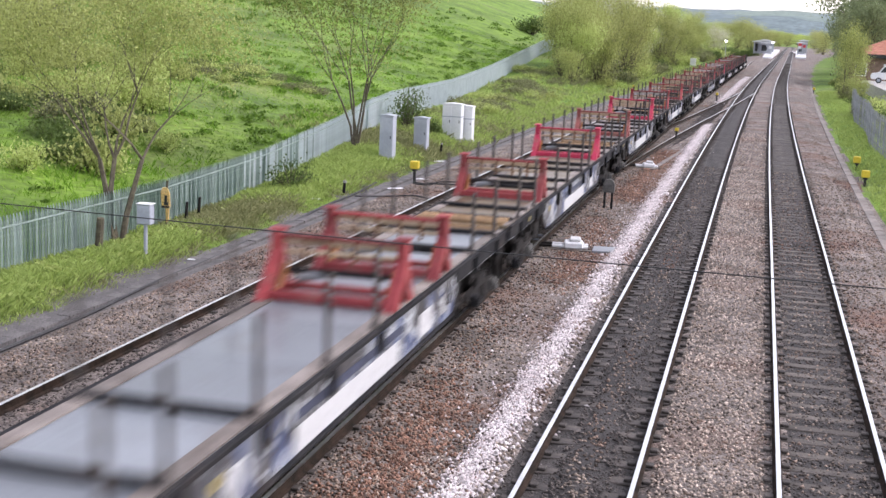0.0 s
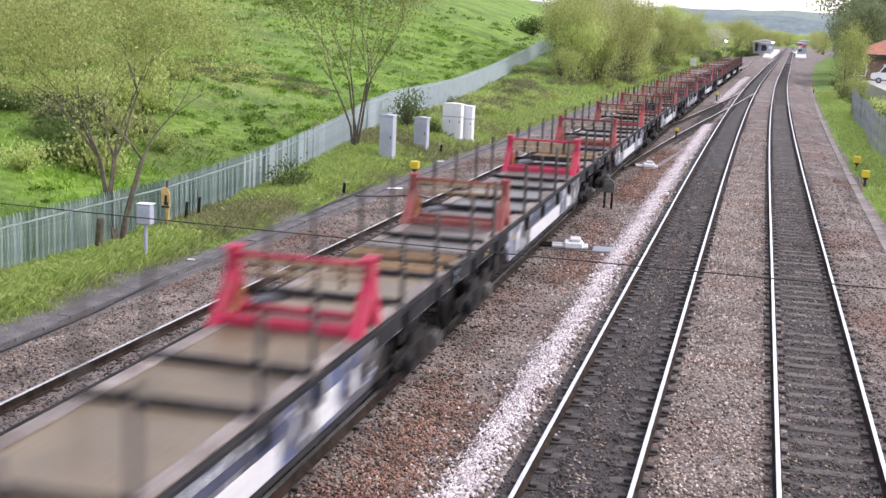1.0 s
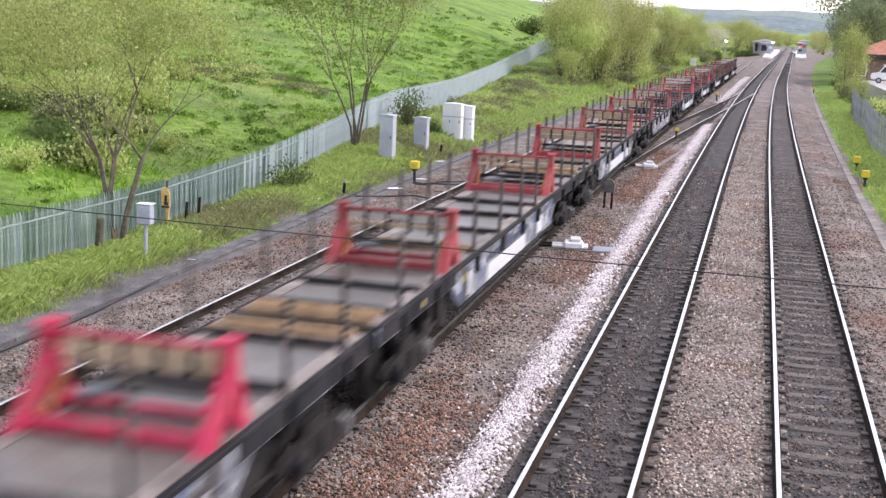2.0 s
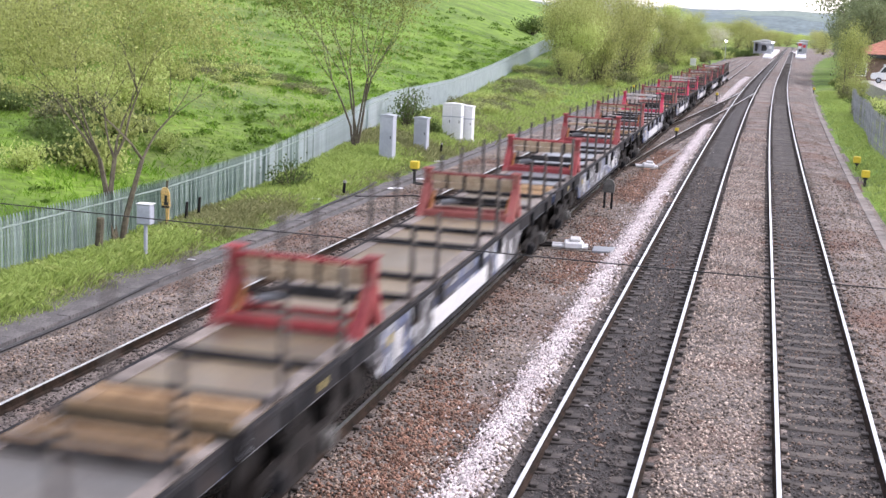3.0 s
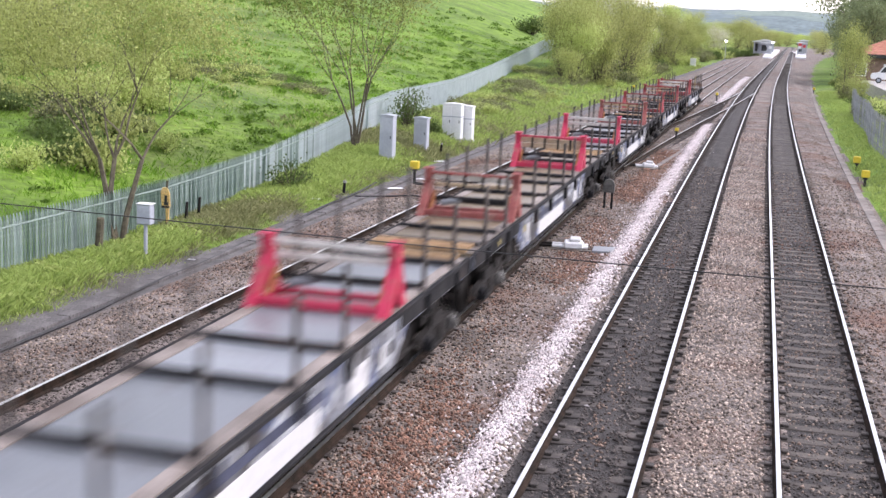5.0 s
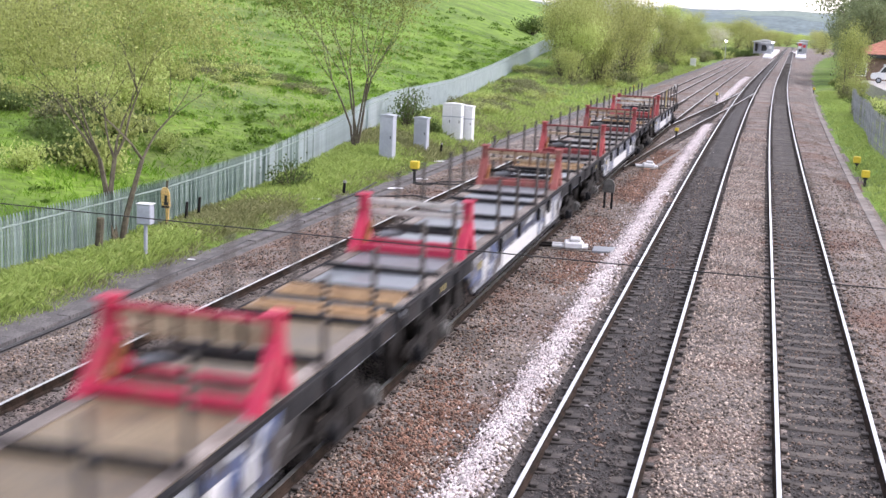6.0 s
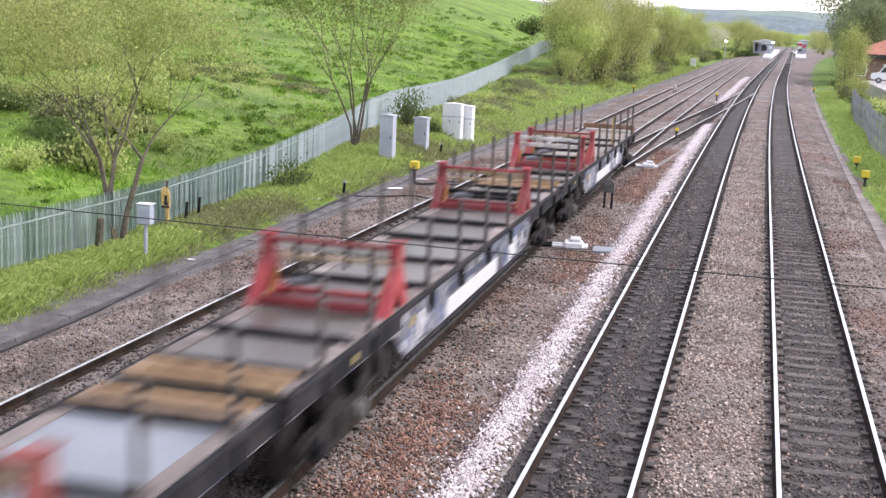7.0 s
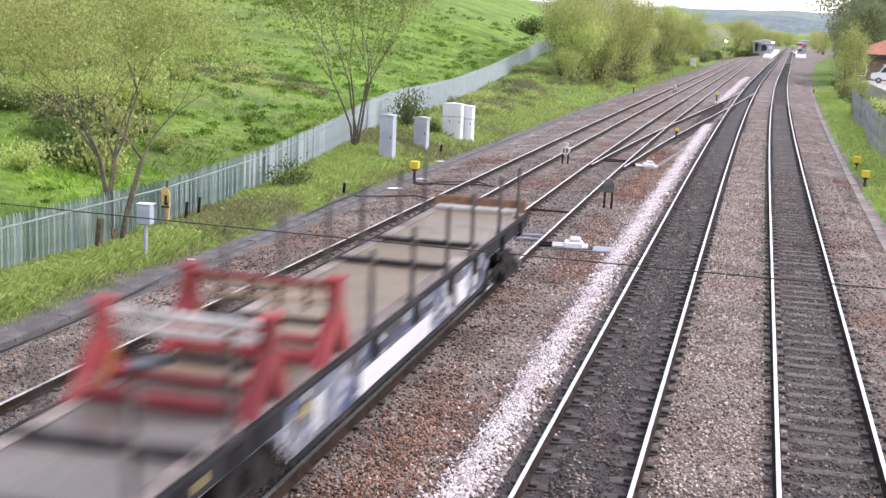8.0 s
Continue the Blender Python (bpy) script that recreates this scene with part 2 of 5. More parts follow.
# ---------- mesh helpers ----------
def box(bm, x0, x1, y0, y1, z0, z1, bevel=0.0):
    r = bmesh.ops.create_cube(bm, size=1.0, matrix=Matrix.LocRotScale(((x0 + x1) / 2, (y0 + y1) / 2, (z0 + z1) / 2), None, (x1 - x0, y1 - y0, z1 - z0)))
    if bevel:
        ed = {e for v in r["verts"] for e in v.link_edges}
        bmesh.ops.bevel(bm, geom=list(ed), offset=bevel, segments=1, affect="EDGES")


def cyl(bm, p0, p1, r0, r1=None, seg=10):
    p0, p1 = Vector(p0), Vector(p1)
    d = p1 - p0
    m = Matrix.Translation((p0 + p1) / 2) @ d.to_track_quat("Z", "Y").to_matrix().to_4x4()
    bmesh.ops.create_cone(bm, cap_ends=True, segments=seg, radius1=r0, radius2=r0 if r1 is None else r1, depth=d.length, matrix=m)


def prism(bm, profile, axis, a, b):
    """Extrude a closed 2D profile along x ('x': profile is y,z) or y ('y': profile is x,z)."""
    put = (lambda u, v, w: (w, u, v)) if axis == "x" else (lambda u, v, w: (u, w, v))
    va = [bm.verts.new(put(u, v, a)) for u, v in profile]
    vb = [bm.verts.new(put(u, v, b)) for u, v in profile]
    k = len(profile)
    bm.faces.new(va), bm.faces.new(vb[::-1])
    for i in range(k):
        bm.faces.new((va[i], vb[i], vb[(i + 1) % k], va[(i + 1) % k]))
    bmesh.ops.recalc_face_normals(bm, faces=bm.faces)


def meshed(name, bm, material):
    me = bpy.data.meshes.new(name)
    bm.to_mesh(me)
    bm.free()
    me.materials.append(material)
    return me


def part(name, bm, material, parent=None, label="", m=None):
    ob = new(name, meshed(name, bm, material))
    ob.parent = parent
    if m is not None:
        ob.matrix_basis = m
    return tagged(ob, label)


def thing(name, label, category, m=None, group="", kind=""):
    ob = new(name)
    ob.empty_display_size = 0.3
    if m is not None:
        ob.matrix_basis = m
    return tagged(ob, label, category, group, kind)


def raw(name, verts, faces, material, parent=None, smooth=False):
    me = bpy.data.meshes.new(name)
    me.from_pydata(verts, [], faces)
    me.materials.append(material)
    if smooth:
        me.polygons.foreach_set("use_smooth", [True] * len(me.polygons))
    ob = new(name, me)
    ob.parent = parent
    return ob


# ---------- the plan ----------
GAUGE = 1.505


def x_right(y):
    return 3.445 + x_mid(y)


def x_mid(y):
    c = min(max(y - 42.3, 0), 157.7)
    return -1.967 + 0.000075 * c * c + 0.02366 * max(y - 200.0, 0)


def bent(y, x0, h, k, y1):
    c = min(max(y, 0.0), y1)
    return x0 + h * min(y, y1) + k * c * c + (max(y - y1, 0.0)) * (h + 2 * k * y1)


def x_train(y):
    return bent(y, -6.33, -0.0118, 0.00012, 110.0)


def x_far(y):
    return bent(y, -10.253, -0.00045, 0.00007, 120.0)


def lerp_table(y, table):
    if y <= table[0][0]:
        return table[0][1:]
    for a, b in zip(table, table[1:]):
        if y <= b[0]:
            f = (y - a[0]) / (b[0] - a[0])
            return tuple(p + (q - p) * f for p, q in zip(a[1:], b[1:]))
    return table[-1][1:]


# fence on the field side: y, x, top height
FENCE = [(-40, -16.6, 1.25), (24.9, -17.0, 1.2), (34.4, -17.5, 1.03), (43.8, -18.2, 1.1), (54.2, -18.9, 1.65), (59.6, -19.3, 2.1), (66.0, -19.9, 2.28), (72.5, -20.6, 2.22), (89.2, -22.3, 2.05), (115.4, -25.0, 2.42), (171.2, -30.0, 4.3), (260, -38, 6.0), (900, -60, 9.0)]
PALE = 1.95


def smooth(a, b, v):
    f = min(max((v - a) / (b - a), 0.0), 1.0)
    return f * f * (3 - 2 * f)


def fence_at(y):
    return lerp_table(y, FENCE)


def ground_z(x, y):
    """Height of the ground; the rails' tops are at 0."""
    xf, ft = fence_at(y)
    base = ft - PALE
    edge_l = x_far(y) - 2.0
    path_l = edge_l - 1.5
    path_o = path_l - 1.15
    if x < xf:
        e = xf - x
        z = base + (0.135 + 0.07 * smooth(110, 210, y) + 0.09 * smooth(170, 260, y)) * e * smooth(0, 14, e)
        z = z if z < 22 else 22 + (z - 22) * 0.25
        z *= 1 - 0.75 * smooth(350, 900, y)
        z += 0.5 * noise.noise((x * 0.06, y * 0.06, 0.3)) * smooth(2, 25, e) + 0.16 * noise.noise((x * 0.4, y * 0.4, 5)) * smooth(0, 4, e)
        return z
    if x < path_o:
        f = (path_o - x) / max(path_o - xf, 0.1)
        return -0.42 + (base + 0.45 - 0.35 * smooth(48, 75, y) + 0.42) * smooth(0, 0.9, f) + 0.22 * math.sin(math.pi * min(f * 1.2, 1)) + 0.06 * noise.noise((x * 0.8, y * 0.8, 9))
    if x < path_l:
        return -0.42 + 0.012 * noise.noise((x * 2, y * 2, 1))
    if x < edge_l:
        return -0.42 + 0.18 * smooth(path_l, edge_l, x)
    er = x_right(y) + 1.95
    if x <= er:
        z = -0.235 + 0.02 * noise.noise((x * 1.3, y * 0.5, 3)) * (1 - smooth(50, 110, y))
        dm, dr = x - x_mid(y), x - x_right(y)
        if dm < -2.4:
            z += 0.055 * smooth(-2.2, -3.0, dm)
        if dm > -1.6:
            # crib between the rails low beside them, ballast up to the sleeper tops outside
            if abs(dm) < 0.95:
                z += 0.085 * smooth(0.55, 0.3, abs(dm))
            elif abs(dr) < 0.95:
                z += 0.06
            else:
                z += 0.085 * smooth(-1.6, -1.2, dm)
        z += 0.13 * math.exp(-((dm + 1.5) / 0.38) ** 2) * (1 - smooth(86, 92, y))
        return z
    cess = 3.2 + 0.006 * max(y, 0) + 0.000085 * max(y - 42, 0) ** 2 + 1.2
    if x <= cess:
        return -0.235 - 0.16 * smooth(er, er + 0.9, x)
    f = x - cess
    return -0.395 + 0.30 * smooth(0, 1.5, f) - 0.6 * smooth(4, 14, f) + 0.08 * noise.noise((x * 0.8, y * 0.8, 7)) + 3.0 * smooth(500, 1500, y)


def spaced(a, b, first, grow):
    out, s = [a], first
    while out[-1] < b:
        out.append(out[-1] + s)
        s *= grow
    return out


def make_ground():
    ys = sorted([-y for y in spaced(3, 600, 3, 1.25)] + spaced(0, 70, 0.7, 1.0) + spaced(70.7, 3600, 1.0, 1.045))
    xs = sorted([-13.0 - d for d in spaced(0, 2600, 0.5, 1.045)] + list(np.arange(-12.6, 7.2, 0.3)) + spaced(7.4, 2600, 0.5, 1.09))
    verts, faces, mats = [], [], []
    for y in ys:
        for x in xs:
            verts.append((x, y, ground_z(x, y)))
    w = len(xs)
    for j in range(len(ys) - 1):
        for i in range(w - 1):
            a = j * w + i
            faces.append((a, a + 1, a + 1 + w, a + w))
            x, y = (xs[i] + xs[i + 1]) / 2, (ys[j] + ys[j + 1]) / 2
            el = x_far(y) - 3.5
            cess = 4.4 + 0.006 * max(y, 0) + 0.000085 * max(y - 42, 0) ** 2
            ripple = 0.35 * noise.noise((x * 0.9, y * 0.35, 11))
            if y > 900 or x < el - 1.15 + ripple or x > cess + ripple:
                k = 1
            elif x < el:
                k = 3
            elif -1.0 - 0.5 * ripple < x - x_mid(y) < 0.72 or (abs(x - x_right(y)) < 0.7):
                k = 2
            else:
                k = 0
            mats.append(k)
    ob = raw("ground", verts, faces, M_BALLAST, smooth=True)
    for m in (M_GRASS, M_OILY, M_PATH):
        ob.data.materials.append(m)
    ob.data.polygons.foreach_set("material_index", mats)
    return tagged(ob, "railway ballast, cess paths and a green rising meadow", "ground", kind="structure")


make_ground()


# ---------- tracks ----------
RAIL = [(-0.070, -0.159), (0.070, -0.159), (0.070, -0.148), (0.012, -0.128), (0.012, -0.045), (0.035, -0.036), (0.035, -0.004), (-0.035, -0.004), (-0.035, -0.036), (-0.012, -0.045), (-0.012, -0.128), (-0.070, -0.148)]


def sweep(name, profile, line, material, parent):
    verts, faces = [], []
    k = len(profile)
    for i, (x, y) in enumerate(line):
        a, b = line[max(i - 1, 0)], line[min(i + 1, len(line) - 1)]
        d = Vector((b[0] - a[0], b[1] - a[1])).normalized()
        for u, v in profile:
            verts.append((x + u * d.y, y - u * d.x, v))
    for i in range(len(line) - 1):
        for j in range(k):
            a, b = i * k + j, i * k + (j + 1) % k
            faces.append((a, b, b + k, a + k))
    faces.append(tuple(range(k))[::-1])
    faces.append(tuple(range((len(line) - 1) * k, len(line) * k)))
    return raw(name, verts, faces, material, parent)


def rails(track, centre, y0, y1, step=4.0):
    n = int((y1 - y0) / step) + 1
    ys = [y0 + (y1 - y0) * i / n for i in range(n + 1)]
    for side in (-1, 1):
        line = []
        for y in ys:
            s = (centre(y + 0.5) - centre(y - 0.5))
            line.append((centre(y) + side * GAUGE / 2, y - side * GAUGE / 2 * s))
        body = sweep("rail", RAIL, line, M_RAIL, track)
        sweep("rail_head", [(-0.033, -0.005), (0.033, -0.005), (0.033, -0.002), (0.026, 0.0), (-0.026, 0.0), (-0.033, -0.002)], line, M_RAILTOP, body)


def sleeper_mesh(name, material, half=1.28):
    bm = bmesh.new()
    box(bm, -half, half, -0.125, 0.125, -0.30, -0.165, 0.015)
    me = meshed(name, bm, material)
    return me


def chair_mesh():
    bm = bmesh.new()
    for side in (-1, 1):
        for off in (-0.13, 0.13):
            x = side * GAUGE / 2 + off
            box(bm, x - 0.06, x + 0.06, -0.07, 0.07, -0.166, -0.115, 0.012)
    return meshed("chair", bm, M_DSLEEPER)


CHAIRS = chair_mesh()


def sleepers(track, centre, me, y0, y_parts, y1, pitch, dz=0.0):
    y, far_v, far_f = y0, [], []
    rng = random.Random(int(pitch * 1000) + int(y1))
    while y < y1:
        a = math.atan2(centre(y + 0.5) - centre(y - 0.5), 1.0)
        x = centre(y) + rng.uniform(-0.02, 0.02)
        if y < y_parts:
            o = new("sleeper", me)
            o.parent = track
            o.matrix_basis = Matrix.Translation((x, y, dz + rng.uniform(-0.012, 0.008))) @ Matrix.Rotation(-a + rng.uniform(-0.012, 0.012), 4, "Z")
            c = new("rail_chair", CHAIRS)
            c.parent = o
        else:
            b = len(far_v)
            for sx, sy, z in ((-1.28, -0.12, 0), (1.28, -0.12, 0), (1.28, 0.12, 0), (-1.28, 0.12, 0), (-1.28, -0.12, -1), (1.28, -0.12, -1), (1.28, 0.12, -1), (-1.28, 0.12, -1)):
                far_v.append((x + sx, y + sy - a * sx, dz - 0.165 + 0.12 * z))
            far_f += [(b, b + 1, b + 2, b + 3), (b, b + 4, b + 5, b + 1), (b + 1, b + 5, b + 6, b + 2), (b + 2, b + 6, b + 7, b + 3), (b + 3, b + 7, b + 4, b)]
        y += pitch
    if far_v:
        o = raw("sleeper_run", far_v, far_f, me.materials[0], track)
        tagged(o, kind="stuff")


def x_cross(y):
    """Crossover that leaves the train's track and joins the middle one."""
    f = min(max((y - 52.0) / (142.0 - 52.0), 0.0), 1.0)
    f = f * f * (3 - 2 * f) * 0.35 + f * 0.65 if 0 < f < 1 else f
    return x_train(y) * (1 - f) + x_mid(y) * f


def make_tracks():
    t1 = thing("track_1", "straight running line on weathered sleepers with shiny rails", "track", kind="structure")
    rails(t1, x_right, -60, 640)
    sleepers(t1, x_right, sleeper_mesh("sleeper", M_SLEEPER), 6, 120, 320, 0.67)
    t2 = thing("track_2", "running line on dark oily sleepers with shiny rails", "track", kind="structure")
    rails(t2, x_mid, -60, 640)
    sleepers(t2, x_mid, sleeper_mesh("sleeper", M_DSLEEPER), 6, 120, 320, 0.67, -0.015)
    t3 = thing("track_3", "goods line on brown sleepers carrying the train", "track", kind="structure")
    rails(t3, x_train, -260, 330)
    sleepers(t3, x_train, sleeper_mesh("sleeper", M_DSLEEPER), 6, 120, 300, 0.67, -0.02)
    t4 = thing("track_4", "outer line on dirty sleepers half buried in ballast", "track", kind="structure")
    rails(t4, x_far, -60, 330)
    sleepers(t4, x_far, sleeper_mesh("sleeper", M_DSLEEPER), 6, 120, 300, 0.67, -0.03)
    t5 = thing("track_5", "crossover linking the goods line with the running line", "track", kind="structure")
    rails(t5, x_cross, 56, 142, 2.0)
    sleepers(t5, x_cross, sleeper_mesh("sleeper", M_DSLEEPER), 60.3, 100, 138, 0.67, -0.012)


make_tracks()


# ---------- the train ----------
PITCH_WAGON = 21.93
SPEED = 27.07
HALF = 10.72      # half the deck's length
DECK = 1.49       # deck height


M_NAVY = mat("navy band", (0.02, 0.024, 0.045), (0.05, 0.058, 0.10), 0.7, scale=1.5, fine=12, fine_amt=0.4)
M_EDGE = mat("grubby edge board", (0.165, 0.14, 0.125), (0.29, 0.25, 0.225), 0.7, scale=1.2, fine=14, fine_amt=0.3, rand=0.25, third=(0.10, 0.075, 0.06), third_scale=1.6, third_lo=0.5, third_hi=0.7)
M_PLATE = mat("faded yellow plate", (0.34, 0.27, 0.09), (0.46, 0.37, 0.14), 0.7, scale=5, fine=25, fine_amt=0.3)
M_AXLE = mat("dusty axlebox paint", (0.075, 0.073, 0.07), (0.15, 0.145, 0.135), 0.8, scale=5, fine=25, fine_amt=0.3)


def wheelset_bogie(wagon, y):
    bm = bmesh.new()
    box(bm, -0.95, 0.95, y - 0.25, y + 0.25, 0.45, 1.1, 0.03)
    box(bm, -0.9, 0.9, y - 1.2, y + 1.2, 0.86, 1.12, 0.03)
    bogie = part("bogie", bm, M_BLACK, wagon, "grimy black two-axle bogie")
    for side in (-1, 1):
        bm = bmesh.new()
        x = side * 1.06
        prism(bm, [(y - 1.35, 0.52), (y - 1.2, 0.62), (y - 0.5, 0.66), (y - 0.4, 0.86), (y + 0.4, 0.86), (y + 0.5, 0.66), (y + 1.2, 0.62), (y + 1.35, 0.52), (y + 1.1, 0.40), (y + 0.45, 0.20), (y - 0.45, 0.20), (y - 1.1, 0.40)], "x", x - 0.06, x + 0.06)
        for k in (-0.18, 0.0, 0.18):
            cyl(bm, (x + side * 0.02, y + k, 0.30), (x + side * 0.02, y + k, 0.62), 0.075, seg=8)
        part("side_frame", bm, M_BLACK, bogie)
        for dy in (-0.9, 0.9):
            bm = bmesh.new()
            box(bm, x - 0.10 + side * 0.08, x + 0.10 + side * 0.08, y + dy - 0.14, y + dy + 0.14, 0.32, 0.60, 0.03)
            cyl(bm, (x + side * 0.17, y + dy, 0.46), (x + side * 0.23, y + dy, 0.46), 0.11, seg=12)
            part("axlebox", bm, M_AXLE if dy > 0 else M_STEEL, bogie, "worn axlebox cover")
    for dy in (-0.9, 0.9):
        bm = bmesh.new()
        cyl(bm, (-0.7, y + dy, 0.46), (0.7, y + dy, 0.46), 0.08, seg=8)
        for side in (-1, 1):
            cyl(bm, (side * 0.68, y + dy, 0.46), (side * 0.80, y + dy, 0.46), 0.46, seg=24)
            cyl(bm, (side * 0.66, y + dy, 0.46), (side * 0.69, y + dy, 0.46), 0.49, seg=24)
        part("wheelset", bm, M_BLACK, bogie, "grimy steel wheelset")
    return bogie


def load_frame(wagon, y, paint, planks):
    """Red braced frame that stands across the deck, with planks hung under its top rail."""
    z = DECK + 0.05
    bm = bmesh.new()
    box(bm, -1.17, 1.17, y - 0.66, y - 0.50, z, z + 0.14, 0.012)
    fr = part("load_frame", bm, paint, wagon, "worn red steel load frame braced across the deck")
    bm = bmesh.new()
    box(bm, -1.1, 1.1, y + 0.30, y + 0.42, z, z + 0.10, 0.012)
    part("rear_beam", bm, paint, fr)
    for side in (-1, 1):
        a, b = sorted((side * 1.01, side * 1.18))
        bm = bmesh.new()
        prism(bm, [(y - 0.80, z), (y - 0.46, z), (y - 0.40, z + 0.10), (y - 0.02, z + 0.50), (y + 0.02, z + 0.66), (y - 0.14, z + 0.66), (y - 0.22, z + 0.55)], "x", a, b)
        prism(bm, [(y + 0.00, z + 0.22), (y + 0.16, z), (y + 0.46, z), (y + 0.13, z + 0.62), (y + 0.13, z + 0.98), (y - 0.14, z + 0.98), (y - 0.14, z + 0.62), (y + 0.0, z + 0.55)], "x", a + 0.012, b - 0.012)
        part("post", bm, paint, fr, "red triangular post with a capped head")
        bm = bmesh.new()
        prism(bm, [(y - 0.18, z + 0.965), (y + 0.17, z + 0.965), (y + 0.17, z + 0.995), (y, z + 1.02), (y - 0.18, z + 0.995)], "x", a - 0.02, b + 0.02)
        part("cap", bm, paint, fr)
        bm = bmesh.new()
        x = side * 0.94
        prism(bm, [(y - 0.45, z + 0.06), (y - 0.36, z + 0.03), (y + 0.06, z + 0.42), (y + 0.0, z + 0.48)], "x", x - 0.025, x + 0.025)
        part("brace", bm, M_ORUST, fr, "orange rusty side brace")
    if planks != "open":
        bm = bmesh.new()
        box(bm, -1.03, 1.03, y - 0.05, y + 0.04, z + 0.86, z + 0.92, 0.01)
        part("top_rail", bm, paint, fr)
    if planks == "pale":
        rows = ((0.74, 0.85, 0.04, M_PALEPLANK), (0.58, 0.66, 0.14, M_PLANK))
    elif planks == "open":
        rows = ((0.80, 0.90, 0.02, M_PALEPLANK), (0.60, 0.70, 0.10, M_PALEPLANK))
    elif planks == "wide":
        rows = ((0.70, 0.84, 0.04, M_PLANK), (0.54, 0.68, 0.10, M_PLANK))
    else:
        rows = ((0.76, 0.85, 0.04, M_PLANK), (0.60, 0.66, 0.10, M_PLANK))
    for i, (lo, hi, o, m) in enumerate(rows):
        bm = bmesh.new()
        box(bm, -1.02 + 0.03 * i, 1.02 - 0.02 * i, y + o, y + o + 0.07, z + lo, z + hi, 0.01)
        bmesh.ops.rotate(bm, verts=bm.verts, cent=(0, y, z + lo), matrix=Matrix.Rotation(radians(0.6 - 1.1 * i), 3, "Y"))
        part("plank", bm, m, fr, "weathered packing plank")
    for k in () if planks == "open" else (-0.62, -0.2, 0.25, 0.66):
        bm = bmesh.new()
        box(bm, k - 0.03, k + 0.03, y - 0.012, y + 0.02, z + 0.52, z + 0.9)
        part("hanger", bm, M_RUST if planks == "tan" else M_STEEL, fr, "rusty hanger strap")
    bm = bmesh.new()
    cyl(bm, (-1.03, y + 0.28, z + 0.30), (1.03, y + 0.28, z + 0.31), 0.05, seg=10)
    part("cross_tube", bm, M_STEEL, fr, "grey cross tube")
    bm = bmesh.new()
    cyl(bm, (-0.8, y + 0.15, z + 0.20), (-0.35, y + 0.33, z + 0.26), 0.07, seg=10)
    part("strap_roll", bm, M_GREYDECK, fr, "grey roll tied inside the frame")
    for ob in (fr, *fr.children):
        ob.data.transform(Matrix.Translation((0, 0, z)) @ Matrix.Diagonal((1, 1, 1.09, 1)) @ Matrix.Translation((0, 0, -z)))
    return fr


END_BARS = (-9.85, -8.1, 7.6, 9.85)
END_POSTS = (-9.5, -7.3, 7.4, 9.6)
SIDE = 1.19


